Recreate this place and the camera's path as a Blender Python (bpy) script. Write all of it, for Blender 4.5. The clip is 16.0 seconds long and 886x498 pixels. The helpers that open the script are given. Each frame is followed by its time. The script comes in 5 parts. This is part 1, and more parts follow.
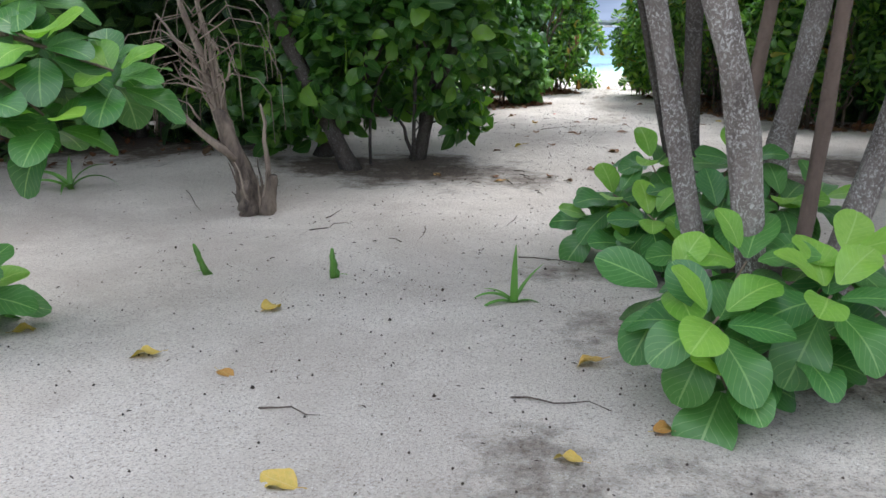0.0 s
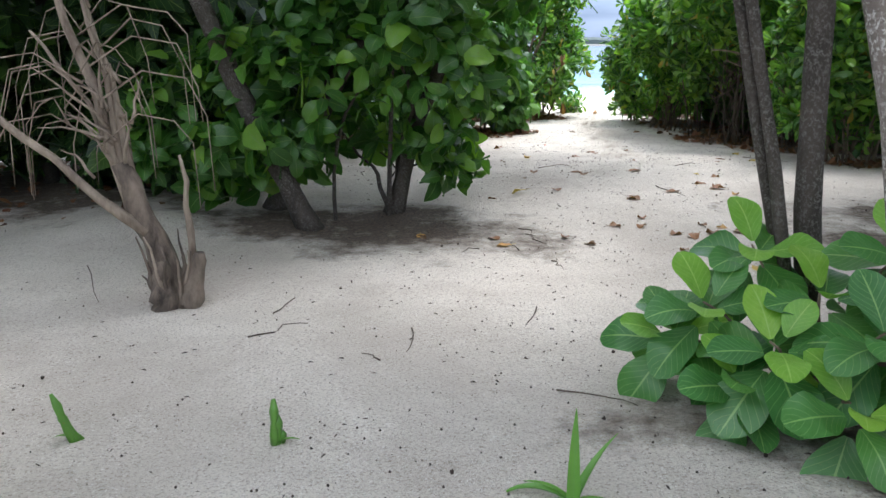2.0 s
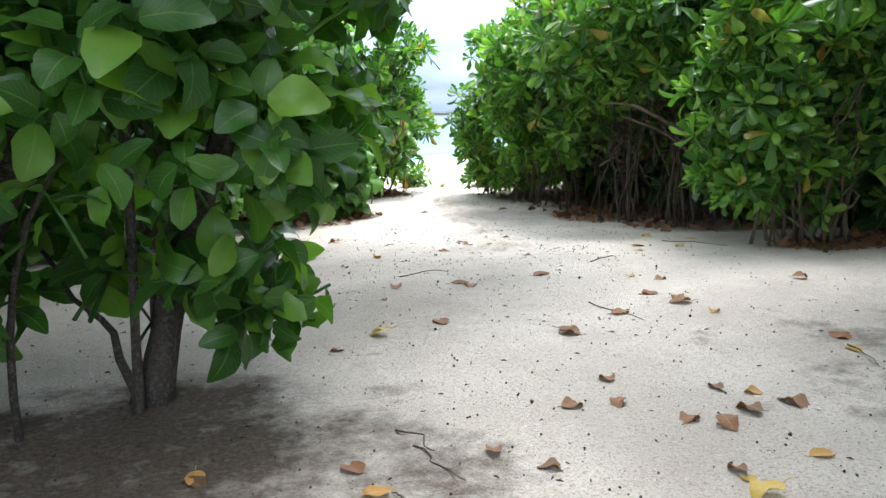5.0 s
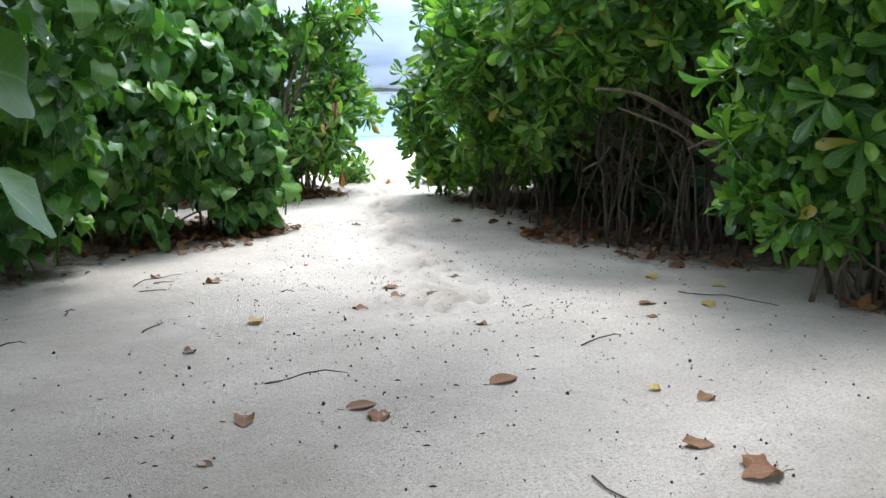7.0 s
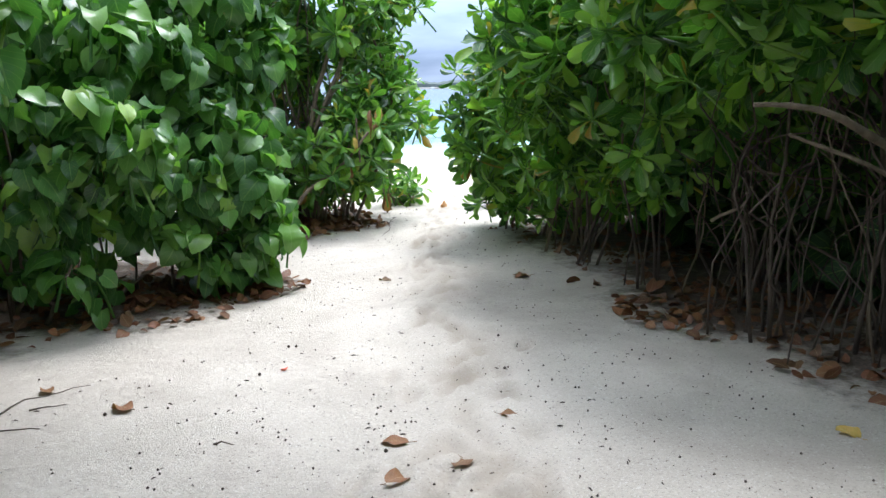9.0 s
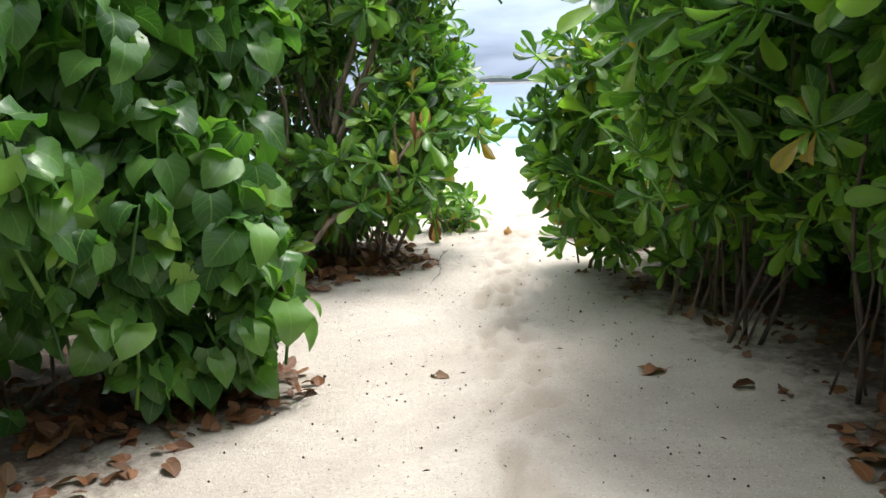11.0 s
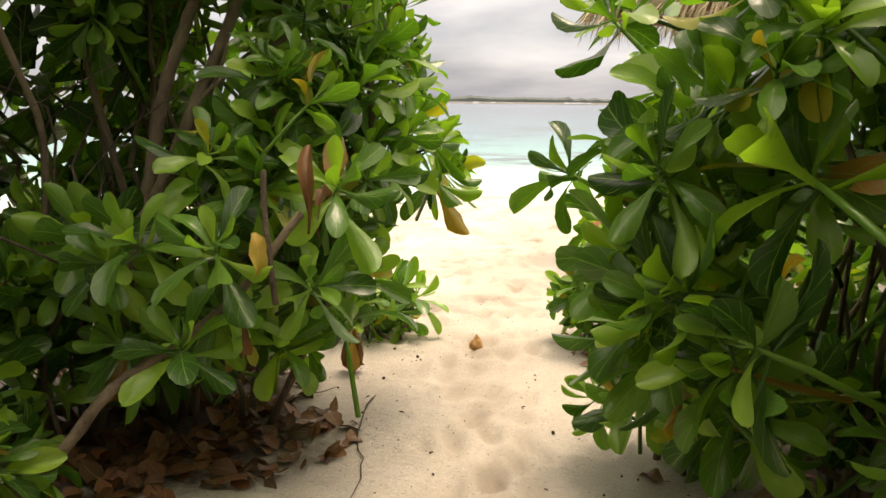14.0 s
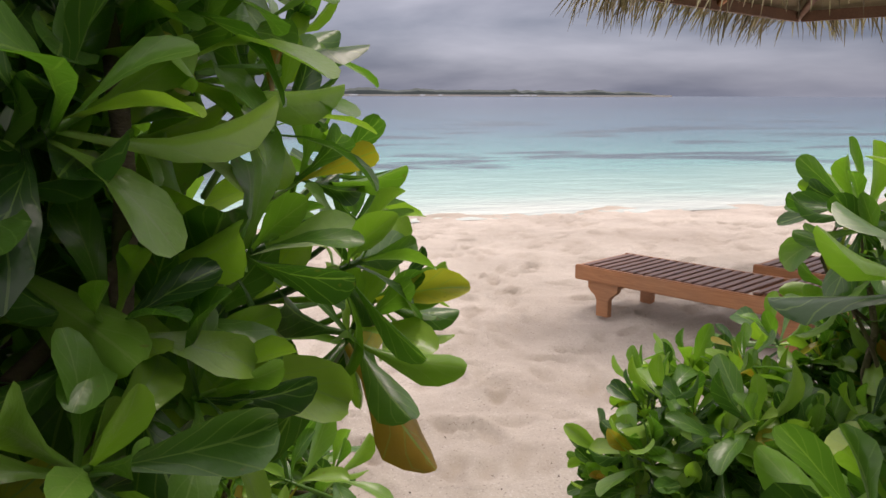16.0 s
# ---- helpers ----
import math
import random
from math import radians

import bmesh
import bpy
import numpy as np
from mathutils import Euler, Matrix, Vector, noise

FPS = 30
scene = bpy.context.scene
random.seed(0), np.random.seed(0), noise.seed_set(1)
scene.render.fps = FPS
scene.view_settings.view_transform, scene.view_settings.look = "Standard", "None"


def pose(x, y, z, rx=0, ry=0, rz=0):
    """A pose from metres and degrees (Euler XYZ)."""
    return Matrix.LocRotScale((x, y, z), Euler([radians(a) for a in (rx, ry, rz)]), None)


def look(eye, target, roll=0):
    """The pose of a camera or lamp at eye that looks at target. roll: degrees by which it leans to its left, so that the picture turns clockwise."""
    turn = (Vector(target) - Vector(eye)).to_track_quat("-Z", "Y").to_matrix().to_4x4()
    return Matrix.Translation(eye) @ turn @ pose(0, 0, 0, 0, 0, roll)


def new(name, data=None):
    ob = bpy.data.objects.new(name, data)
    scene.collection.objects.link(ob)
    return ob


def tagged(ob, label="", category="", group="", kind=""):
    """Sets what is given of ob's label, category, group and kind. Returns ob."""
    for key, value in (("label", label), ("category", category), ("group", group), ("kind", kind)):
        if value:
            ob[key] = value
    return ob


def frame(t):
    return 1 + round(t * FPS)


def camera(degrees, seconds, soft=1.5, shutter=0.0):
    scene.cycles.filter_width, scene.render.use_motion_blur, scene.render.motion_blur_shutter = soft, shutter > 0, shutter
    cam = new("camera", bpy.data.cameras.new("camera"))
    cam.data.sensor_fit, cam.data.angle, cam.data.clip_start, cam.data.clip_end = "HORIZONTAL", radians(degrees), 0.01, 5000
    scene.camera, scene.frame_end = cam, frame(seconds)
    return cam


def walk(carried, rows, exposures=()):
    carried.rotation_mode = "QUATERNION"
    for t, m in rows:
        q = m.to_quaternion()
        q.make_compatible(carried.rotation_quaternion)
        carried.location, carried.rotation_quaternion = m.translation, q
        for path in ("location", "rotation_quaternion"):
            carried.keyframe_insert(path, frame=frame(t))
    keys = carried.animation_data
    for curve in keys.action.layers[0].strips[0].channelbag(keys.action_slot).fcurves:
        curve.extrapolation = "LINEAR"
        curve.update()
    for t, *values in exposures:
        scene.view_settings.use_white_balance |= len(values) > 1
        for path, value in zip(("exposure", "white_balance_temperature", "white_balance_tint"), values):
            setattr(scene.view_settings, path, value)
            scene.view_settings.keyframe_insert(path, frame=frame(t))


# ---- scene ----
cam = camera(56.1, 16.0)
METRES, EYE, TILT, LEAN, TURN = 19.0, 1.5, -15.0, 0.0, 0.0
ROWS = [
    (0.0, 0.0, 0.0, 0.0, 0.0, 0.0, 0.0),
    (0.5, -0.0027, 0.0253, 0.0071, -0.81, -0.18, 0.53),
    (1.0, -0.0073, 0.049, 0.0152, -0.59, 1.58, 0.61),
    (1.5, -0.0073, 0.0733, 0.0212, -2.14, 2.06, 0.89),
    (2.0, -0.0077, 0.0971, 0.0268, -2.26, 1.2, 0.64),
    (2.5, -0.0059, 0.1202, 0.0315, -2.7, 0.97, 0.46),
    (3.0, -0.005, 0.1477, 0.03, -2.84, 1.68, 0.53),
    (3.5, -0.0037, 0.1755, 0.0388, -4.46, 2.3, 2.21),
    (4.0, -0.0015, 0.2046, 0.047, -5.9, 1.58, 3.13),
    (4.5, 0.0017, 0.2355, 0.0547, -10.42, 2.36, 4.93),
    (5.0, 0.0071, 0.2686, 0.0638, -13.55, 5.5, 4.95),
    (7.5, 0.0749, 0.4225, 0.1112, -16.38, 3.51, 4.58),
    (8.0, 0.0902, 0.4511, 0.12, -16.04, 3.77, 3.23),
    (8.5, 0.098, 0.4848, 0.1301, -12.16, 4.04, 3.06),
    (9.0, 0.1042, 0.516, 0.1401, -10.62, 3.77, 3.53),
    (9.5, 0.1055, 0.5476, 0.1494, -6.77, 3.29, 4.07),
    (12.0, 0.1218, 0.7007, 0.187, -8.52, 3.86, 3.29),
    (12.5, 0.1215, 0.7297, 0.1949, -8.21, 3.1, 3.73),
    (13.0, 0.1254, 0.7581, 0.204, -10.87, 4.02, 4.45),
    (13.5, 0.1321, 0.7857, 0.2115, -12.1, 5.07, 3.68),
    (14.0, 0.142, 0.8187, 0.2172, -13.53, 4.56, 2.96),
    (14.5, 0.1493, 0.851, 0.2245, -11.49, 6.14, 2.32),
    (15.0, 0.1555, 0.881, 0.2357, -12.01, 6.19, 3.55),
    (15.5, 0.1654, 0.9093, 0.2447, -16.04, 4.06, 3.88),
    (16.0, 0.1745, 0.9347, 0.2537, -16.94, 3.86, 4.26),
]
EXPOSURE = [(0.0, 1.22, 5850, 13), (2.0, 1.55, 5900, 12), (3.0, 1.65, 5950, 12), (5.0, 1.85, 5950, 10), (7.5, 1.55, 5750, 11), (9.5, 1.55, 5800, 11), (11.5, 1.5, 6900, 13), (12.5, 1.42, 8000, 16), (14.0, 1.12, 9100, 18), (15.0, 0.82, 8900, 18), (16.0, 0.2, 7200, 24)]
walk(cam, [(t, pose(0, 0, EYE, TILT, LEAN, TURN) @ pose(METRES * x, METRES * y, METRES * z, 90 + pitch, roll, yaw)) for t, x, y, z, yaw, pitch, roll in ROWS], EXPOSURE)

# ---- light ----
world = bpy.data.worlds.new("overcast_sky")
scene.world = world
world.use_nodes = True
wn, wl = world.node_tree.nodes, world.node_tree.links
wn.clear()
w_out = wn.new("ShaderNodeOutputWorld")
sky = wn.new("ShaderNodeTexSky")
sky.sky_type, sky.sun_disc = "NISHITA", False
sky.sun_elevation, sky.sun_rotation = radians(70), radians(48)
bg_sky = wn.new("ShaderNodeBackground")
bg_sky.inputs["Strength"].default_value = 0.08
wl.new(sky.outputs[0], bg_sky.inputs[0])
tc = wn.new("ShaderNodeTexCoord")
mp = wn.new("ShaderNodeMapping")
mp.inputs["Scale"].default_value = (1.0, 1.0, 5.5)
wl.new(tc.outputs["Generated"], mp.inputs[0])
cl = wn.new("ShaderNodeTexNoise")
cl.inputs["Scale"].default_value, cl.inputs["Detail"].default_value, cl.inputs["Roughness"].default_value = 2.1, 6, 0.5
cl.inputs["Distortion"].default_value = 0.3
wl.new(mp.outputs[0], cl.inputs[0])
cr = wn.new("ShaderNodeValToRGB")
cr.color_ramp.elements[0].position, cr.color_ramp.elements[0].color = 0.36, (0.103, 0.146, 0.232, 1)
cr.color_ramp.elements[1].position, cr.color_ramp.elements[1].color = 0.70, (0.45, 0.525, 0.645, 1)
wl.new(cl.outputs[0], cr.inputs[0])
sx = wn.new("ShaderNodeSeparateXYZ")
wl.new(tc.outputs["Generated"], sx.inputs[0])
up = wn.new("ShaderNodeMapRange")
up.inputs[1].default_value, up.inputs[2].default_value, up.inputs[3].default_value, up.inputs[4].default_value = 0.08, 0.6, 0.0, 1.0
wl.new(sx.outputs[2], up.inputs[0])
mx = wn.new("ShaderNodeMixRGB")
mx.inputs[2].default_value = (1.25, 1.28, 1.34, 1)
wl.new(up.outputs[0], mx.inputs[0])
wl.new(cr.outputs[0], mx.inputs[1])
bg_cloud = wn.new("ShaderNodeBackground")
bg_cloud.inputs["Strength"].default_value = 1.0
wl.new(mx.outputs[0], bg_cloud.inputs[0])
ms = wn.new("ShaderNodeMixShader")
ms.inputs[0].default_value = 0.85
wl.new(bg_sky.outputs[0], ms.inputs[1])
wl.new(bg_cloud.outputs[0], ms.inputs[2])
wl.new(ms.outputs[0], w_out.inputs[0])

sun = new("sun", bpy.data.lights.new("sun", "SUN"))
sun.data.energy, sun.data.angle, sun.data.color = 1.7, radians(24), (1.0, 0.96, 0.9)
sun.matrix_world = look((0, 0, 30), (-30 * math.cos(radians(70)) * math.sin(radians(48)), -30 * math.cos(radians(70)) * math.cos(radians(48)), 30 - 30 * math.sin(radians(70))))

# ---- materials ----
def node_mat(name):
    m = bpy.data.materials.new(name)
    m.use_nodes = True
    nt = m.node_tree
    return m, nt.nodes, nt.links, nt.nodes["Principled BSDF"]


def noise_node(n, l, scale, detail=4, rough=0.6, coord="Object", stretch=None, distort=0.0):
    t = n.new("ShaderNodeTexCoord")
    out = t.outputs[coord]
    if stretch:
        mpn = n.new("ShaderNodeMapping")
        mpn.inputs["Scale"].default_value = stretch
        l.new(out, mpn.inputs[0])
        out = mpn.outputs[0]
    x = n.new("ShaderNodeTexNoise")
    x.inputs["Scale"].default_value, x.inputs["Detail"].default_value = scale, detail
    x.inputs["Roughness"].default_value, x.inputs["Distortion"].default_value = rough, distort
    l.new(out, x.inputs[0])
    return x.outputs[0]


def ramp(n, l, src, stops):
    r = n.new("ShaderNodeValToRGB")
    e = r.color_ramp.elements
    while len(e) < len(stops):
        e.new(0.5)
    for el, (p, c) in zip(e, stops):
        el.position, el.color = p, (*c, 1) if len(c) == 3 else c
    l.new(src, r.inputs[0])
    return r.outputs[0]


def mix(n, l, fac, a, b, kind="MIX"):
    m = n.new("ShaderNodeMixRGB")
    m.blend_type = kind
    for sock, v in zip(m.inputs, (fac, a, b)):
        if isinstance(v, bpy.types.NodeSocket):
            l.new(v, sock)
        else:
            sock.default_value = v if isinstance(v, (int, float)) else (*v, 1)
    return m.outputs[0]


def calc(n, l, op, a, b=0.0):
    m = n.new("ShaderNodeMath")
    m.operation = op
    for sock, v in zip(m.inputs, (a, b)):
        if isinstance(v, bpy.types.NodeSocket):
            l.new(v, sock)
        else:
            sock.default_value = v
    return m.outputs[0]


def bump(n, l, bsdf, height, strength, distance):
    b = n.new("ShaderNodeBump")
    b.inputs["Strength"].default_value, b.inputs["Distance"].default_value = strength, distance
    l.new(height, b.inputs["Height"])
    l.new(b.outputs[0], bsdf.inputs["Normal"])


def leaf_mat(name, stops, rough=0.38, through_light=0.35, rib=(0.25, 0.38, 0.09), veins=7.0, spots=True):
    """A leaf: its green varies from leaf to leaf, with a pale midrib, side veins and a little light through it."""
    m, n, l, b = node_mat(name)
    oi, ge = n.new("ShaderNodeObjectInfo"), n.new("ShaderNodeNewGeometry")
    rnd = calc(n, l, "FRACT", calc(n, l, "ADD", calc(n, l, "MULTIPLY", oi.outputs["Random"], 0.37), ge.outputs["Random Per Island"]))
    col = ramp(n, l, rnd, stops)
    col = mix(n, l, ramp(n, l, noise_node(n, l, 9.0, 3), [(0.35, (0, 0, 0)), (0.75, (0.5, 0.5, 0.5))]), col, (0.55, 0.75, 0.40), "MULTIPLY")
    uv = n.new("ShaderNodeUVMap")
    sp = n.new("ShaderNodeSeparateXYZ")
    l.new(uv.outputs[0], sp.inputs[0])
    off = calc(n, l, "ABSOLUTE", calc(n, l, "SUBTRACT", sp.outputs[0], 0.5))
    mid = calc(n, l, "LESS_THAN", off, 0.022)
    vv = calc(n, l, "FRACT", calc(n, l, "MULTIPLY", calc(n, l, "SUBTRACT", sp.outputs[1], calc(n, l, "MULTIPLY", off, 0.7)), veins))
    side = calc(n, l, "MULTIPLY", calc(n, l, "LESS_THAN", calc(n, l, "ABSOLUTE", calc(n, l, "SUBTRACT", vv, 0.5)), 0.05), 0.35)
    line = calc(n, l, "MAXIMUM", calc(n, l, "MULTIPLY", mid, 0.75), side)
    col = mix(n, l, line, col, rib)
    if spots:
        sc = ramp(n, l, noise_node(n, l, 38.0, 2, 0.5), [(0.70, (0, 0, 0)), (0.76, (0.55, 0.55, 0.55))])
        col = mix(n, l, sc, col, (0.20, 0.17, 0.05))
    l.new(col, b.inputs["Base Color"])
    b.inputs["Roughness"].default_value = rough
    b.inputs["Specular IOR Level"].default_value = 0.55
    bump(n, l, b, calc(n, l, "SUBTRACT", calc(n, l, "MULTIPLY", noise_node(n, l, 60.0, 2), 0.4), line), 0.5, 0.006)
    tr = n.new("ShaderNodeBsdfTranslucent")
    l.new(mix(n, l, 1.0, col, (1.35, 1.6, 0.55), "MULTIPLY"), tr.inputs[0])
    s = n.new("ShaderNodeMixShader")
    s.inputs[0].default_value = through_light
    l.new(b.outputs[0], s.inputs[1])
    l.new(tr.outputs[0], s.inputs[2])
    l.new(s.outputs[0], n["Material Output"].inputs[0])
    return m


M_LETTUCE = leaf_mat("sea_lettuce_leaf", [(0.0, (0.027, 0.085, 0.02)), (0.35, (0.075, 0.185, 0.036)), (0.65, (0.15, 0.31, 0.054)), (0.972, (0.27, 0.43, 0.07)), (0.982, (0.45, 0.42, 0.06)), (0.995, (0.33, 0.17, 0.04))], 0.28, 0.38, (0.22, 0.36, 0.10), 5.0)
M_HEART = leaf_mat("heart_leaf", [(0.0, (0.04, 0.105, 0.035)), (0.45, (0.09, 0.21, 0.055)), (0.85, (0.16, 0.31, 0.07)), (1.0, (0.30, 0.46, 0.09))], 0.30, 0.36, (0.20, 0.34, 0.10), 6.0)
M_BROAD = leaf_mat("broad_leaf", [(0.0, (0.04, 0.115, 0.022)), (0.6, (0.065, 0.17, 0.028)), (0.85, (0.13, 0.27, 0.035)), (1.0, (0.25, 0.42, 0.05))], 0.36, 0.36, (0.17, 0.30, 0.08), 8.0)
M_SAPLING = leaf_mat("sapling_leaf", [(0.0, (0.03, 0.11, 0.035)), (0.6, (0.055, 0.17, 0.045)), (1.0, (0.10, 0.25, 0.05))], 0.34, 0.24, (0.26, 0.42, 0.14), 8.0)
M_YOUNG = leaf_mat("young_sapling_leaf", [(0.0, (0.10, 0.26, 0.045)), (0.6, (0.17, 0.36, 0.05)), (1.0, (0.28, 0.47, 0.06))], 0.36, 0.32, (0.36, 0.52, 0.15), 8.0)
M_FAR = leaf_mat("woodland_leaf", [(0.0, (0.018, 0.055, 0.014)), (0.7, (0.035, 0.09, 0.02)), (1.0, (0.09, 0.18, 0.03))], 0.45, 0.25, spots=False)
M_DEADLEAF = leaf_mat("fallen_leaf", [(0.0, (0.10, 0.045, 0.02)), (0.35, (0.17, 0.055, 0.022)), (0.7, (0.24, 0.10, 0.035)), (1.0, (0.11, 0.06, 0.03))], 0.6, 0.1, (0.30, 0.20, 0.10), 6.0)
M_YELLOW = leaf_mat("yellow_fallen_leaf", [(0.0, (0.50, 0.33, 0.05)), (0.6, (0.58, 0.40, 0.09)), (1.0, (0.45, 0.20, 0.05))], 0.55, 0.15, (0.55, 0.42, 0.16), 6.0)
M_BLADE = leaf_mat("lily_blade", [(0.0, (0.06, 0.17, 0.03)), (1.0, (0.14, 0.30, 0.05))], 0.35, 0.25, (0.12, 0.26, 0.06), 1.0)


def bark_mat(name, dark, pale, lichen, scale=1.0, rings=True):
    m, n, l, b = node_mat(name)
    base = mix(n, l, ramp(n, l, noise_node(n, l, 5 * scale, 6, 0.65, stretch=(1, 1, 0.35)), [(0.35, (0, 0, 0)), (0.7, (1, 1, 1))]), dark, pale)
    spots = ramp(n, l, noise_node(n, l, 75 * scale, 6, 0.75, stretch=(1, 1, 0.8), distort=0.5), [(0.51, (0, 0, 0)), (0.57, (1, 1, 1))])
    if lichen:
        base = mix(n, l, mix(n, l, 1.0, spots, ramp(n, l, noise_node(n, l, 4.0, 2), [(0.35, (0.25, 0.25, 0.25)), (0.6, (1, 1, 1))]), "MULTIPLY"), base, lichen)
    l.new(base, b.inputs["Base Color"])
    b.inputs["Roughness"].default_value = 0.88
    h = noise_node(n, l, 26 * scale, 6, 0.7, stretch=(1, 1, 0.12 if not rings else 2.4))
    bump(n, l, b, h, 0.8, 0.02)
    return m


M_BARK = bark_mat("lichen_bark", (0.10, 0.082, 0.07), (0.28, 0.24, 0.21), (0.50, 0.48, 0.44))
M_BARK_BROWN = bark_mat("brown_bark", (0.10, 0.07, 0.055), (0.20, 0.145, 0.11), None)
M_BARK_DARK = bark_mat("dark_bark", (0.035, 0.028, 0.022), (0.10, 0.08, 0.065), (0.16, 0.15, 0.13))
M_STEM = bark_mat("shrub_stem", (0.12, 0.09, 0.06), (0.28, 0.22, 0.15), None, 2.0)
M_TWIG = bark_mat("dry_twig", (0.06, 0.045, 0.035), (0.16, 0.12, 0.09), None, 3.0)
M_DRYPALM = bark_mat("dry_palm_fibre", (0.16, 0.12, 0.09), (0.42, 0.34, 0.26), None, 2.0, False)
M_PALMBASE = bark_mat("palm_base", (0.045, 0.033, 0.026), (0.27, 0.21, 0.16), None, 2.0, False)

# sand, with darker humus where leaves rot and shade painted in under the shrubs
M_SAND, n, l, b = node_mat("coral_sand")
col = ramp(n, l, noise_node(n, l, 0.9, 5, 0.6), [(0.3, (0.52, 0.47, 0.40)), (0.7, (0.70, 0.64, 0.555))])
where = n.new("ShaderNodeNewGeometry")
where_xyz = n.new("ShaderNodeSeparateXYZ")
l.new(where.outputs["Position"], where_xyz.inputs[0])
litter = n.new("ShaderNodeMapRange")
litter.inputs[1].default_value, litter.inputs[2].default_value, litter.inputs[3].default_value, litter.inputs[4].default_value = 8.0, 14.0, 1.0, 0.3
l.new(where_xyz.outputs[1], litter.inputs[0])
speck = calc(n, l, "MULTIPLY", ramp(n, l, noise_node(n, l, 70, 5, 0.8), [(0.36, (0.9, 0.9, 0.9)), (0.50, (0, 0, 0))]), litter.outputs[0])
col = mix(n, l, speck, col, (0.27, 0.225, 0.185))
col = mix(n, l, ramp(n, l, noise_node(n, l, 110, 3, 0.6), [(0.58, (0, 0, 0)), (0.68, (0.75, 0.75, 0.75))]), col, (0.80, 0.78, 0.74))
col = mix(n, l, ramp(n, l, noise_node(n, l, 0.55, 6, 0.7, distort=0.5), [(0.48, (0, 0, 0)), (0.66, (0.55, 0.55, 0.55))]), col, (0.40, 0.345, 0.29))
col = mix(n, l, ramp(n, l, noise_node(n, l, 62, 3, 0.6), [(0.62, (0, 0, 0)), (0.68, (0.6, 0.6, 0.6))]), col, (0.22, 0.17, 0.13))
col = mix(n, l, ramp(n, l, noise_node(n, l, 43, 2, 0.5, stretch=(1.1, 0.9, 1)), [(0.66, (0, 0, 0)), (0.72, (0.35, 0.35, 0.35))]), col, (0.80, 0.78, 0.74))
at_soil_shade = n.new("ShaderNodeAttribute")
at_soil_shade.attribute_name = "soil_shade"
soil_shade = calc(n, l, "ADD", at_soil_shade.outputs["Fac"], calc(n, l, "MULTIPLY", calc(n, l, "SUBTRACT", noise_node(n, l, 7.0, 6, 0.7), 0.5), 1.3))
soil_shade_col = ramp(n, l, noise_node(n, l, 40, 4, 0.7), [(0.35, (0.035, 0.026, 0.02)), (0.62, (0.12, 0.085, 0.06)), (0.8, (0.24, 0.18, 0.13))])
# the humus colour also carries the shade under shrubs and trees
col = mix(n, l, ramp(n, l, soil_shade, [(0.42, (0, 0, 0)), (0.95, (0.9, 0.9, 0.9))]), col, soil_shade_col)
# wet sand at the waterline, and footprint hollows darkened in place of shading
at_wet_and_print_shade = n.new("ShaderNodeAttribute")
at_wet_and_print_shade.attribute_name = "wet_and_print_shade"
col = mix(n, l, at_wet_and_print_shade.outputs["Fac"], col, (0.40, 0.34, 0.27))
l.new(col, b.inputs["Base Color"])
b.inputs["Roughness"].default_value = 0.95
b.inputs["Specular IOR Level"].default_value = 0.15
hh = calc(n, l, "ADD", calc(n, l, "MULTIPLY", noise_node(n, l, 130, 4, 0.75), 0.55), noise_node(n, l, 9, 6, 0.7))
bump(n, l, b, hh, 0.8, 0.03)

# sea: pale turquoise shallows over sand, dark reef patches, grey-blue deep water
M_SEA, n, l, b = node_mat("lagoon_water")
ge = n.new("ShaderNodeNewGeometry")
sp = n.new("ShaderNodeSeparateXYZ")
l.new(ge.outputs["Position"], sp.inputs[0])
mr = n.new("ShaderNodeMapRange")
mr.inputs[1].default_value, mr.inputs[2].default_value = 29.5, 150.0
l.new(sp.outputs[1], mr.inputs[0])
wob = calc(n, l, "ADD", mr.outputs[0], calc(n, l, "MULTIPLY", calc(n, l, "SUBTRACT", noise_node(n, l, 0.05, 3, coord="Object"), 0.5), 0.10))
depth = ramp(n, l, wob, [(0.0, (0.66, 0.74, 0.66)), (0.02, (0.38, 0.60, 0.53)), (0.06, (0.20, 0.46, 0.43)), (0.13, (0.13, 0.32, 0.34)), (0.24, (0.10, 0.20, 0.26)), (1.0, (0.06, 0.10, 0.16))])
reef = ramp(n, l, noise_node(n, l, 0.22, 4, 0.5, stretch=(0.5, 1, 1), distort=0.3), [(0.53, (0, 0, 0)), (0.59, (1.0, 1.0, 1.0))])
rf = n.new("ShaderNodeMapRange")
rf.inputs[1].default_value, rf.inputs[2].default_value = 32.0, 37.0
l.new(sp.outputs[1], rf.inputs[0])
col = mix(n, l, calc(n, l, "MULTIPLY", reef, rf.outputs[0]), depth, (0.07, 0.12, 0.14))
l.new(col, b.inputs["Base Color"])
b.inputs["Roughness"].default_value = 0.16
b.inputs["IOR"].default_value = 1.33
bump(n, l, b, noise_node(n, l, 1.6, 5, 0.6, stretch=(0.5, 1, 1)), 0.5, 0.12)

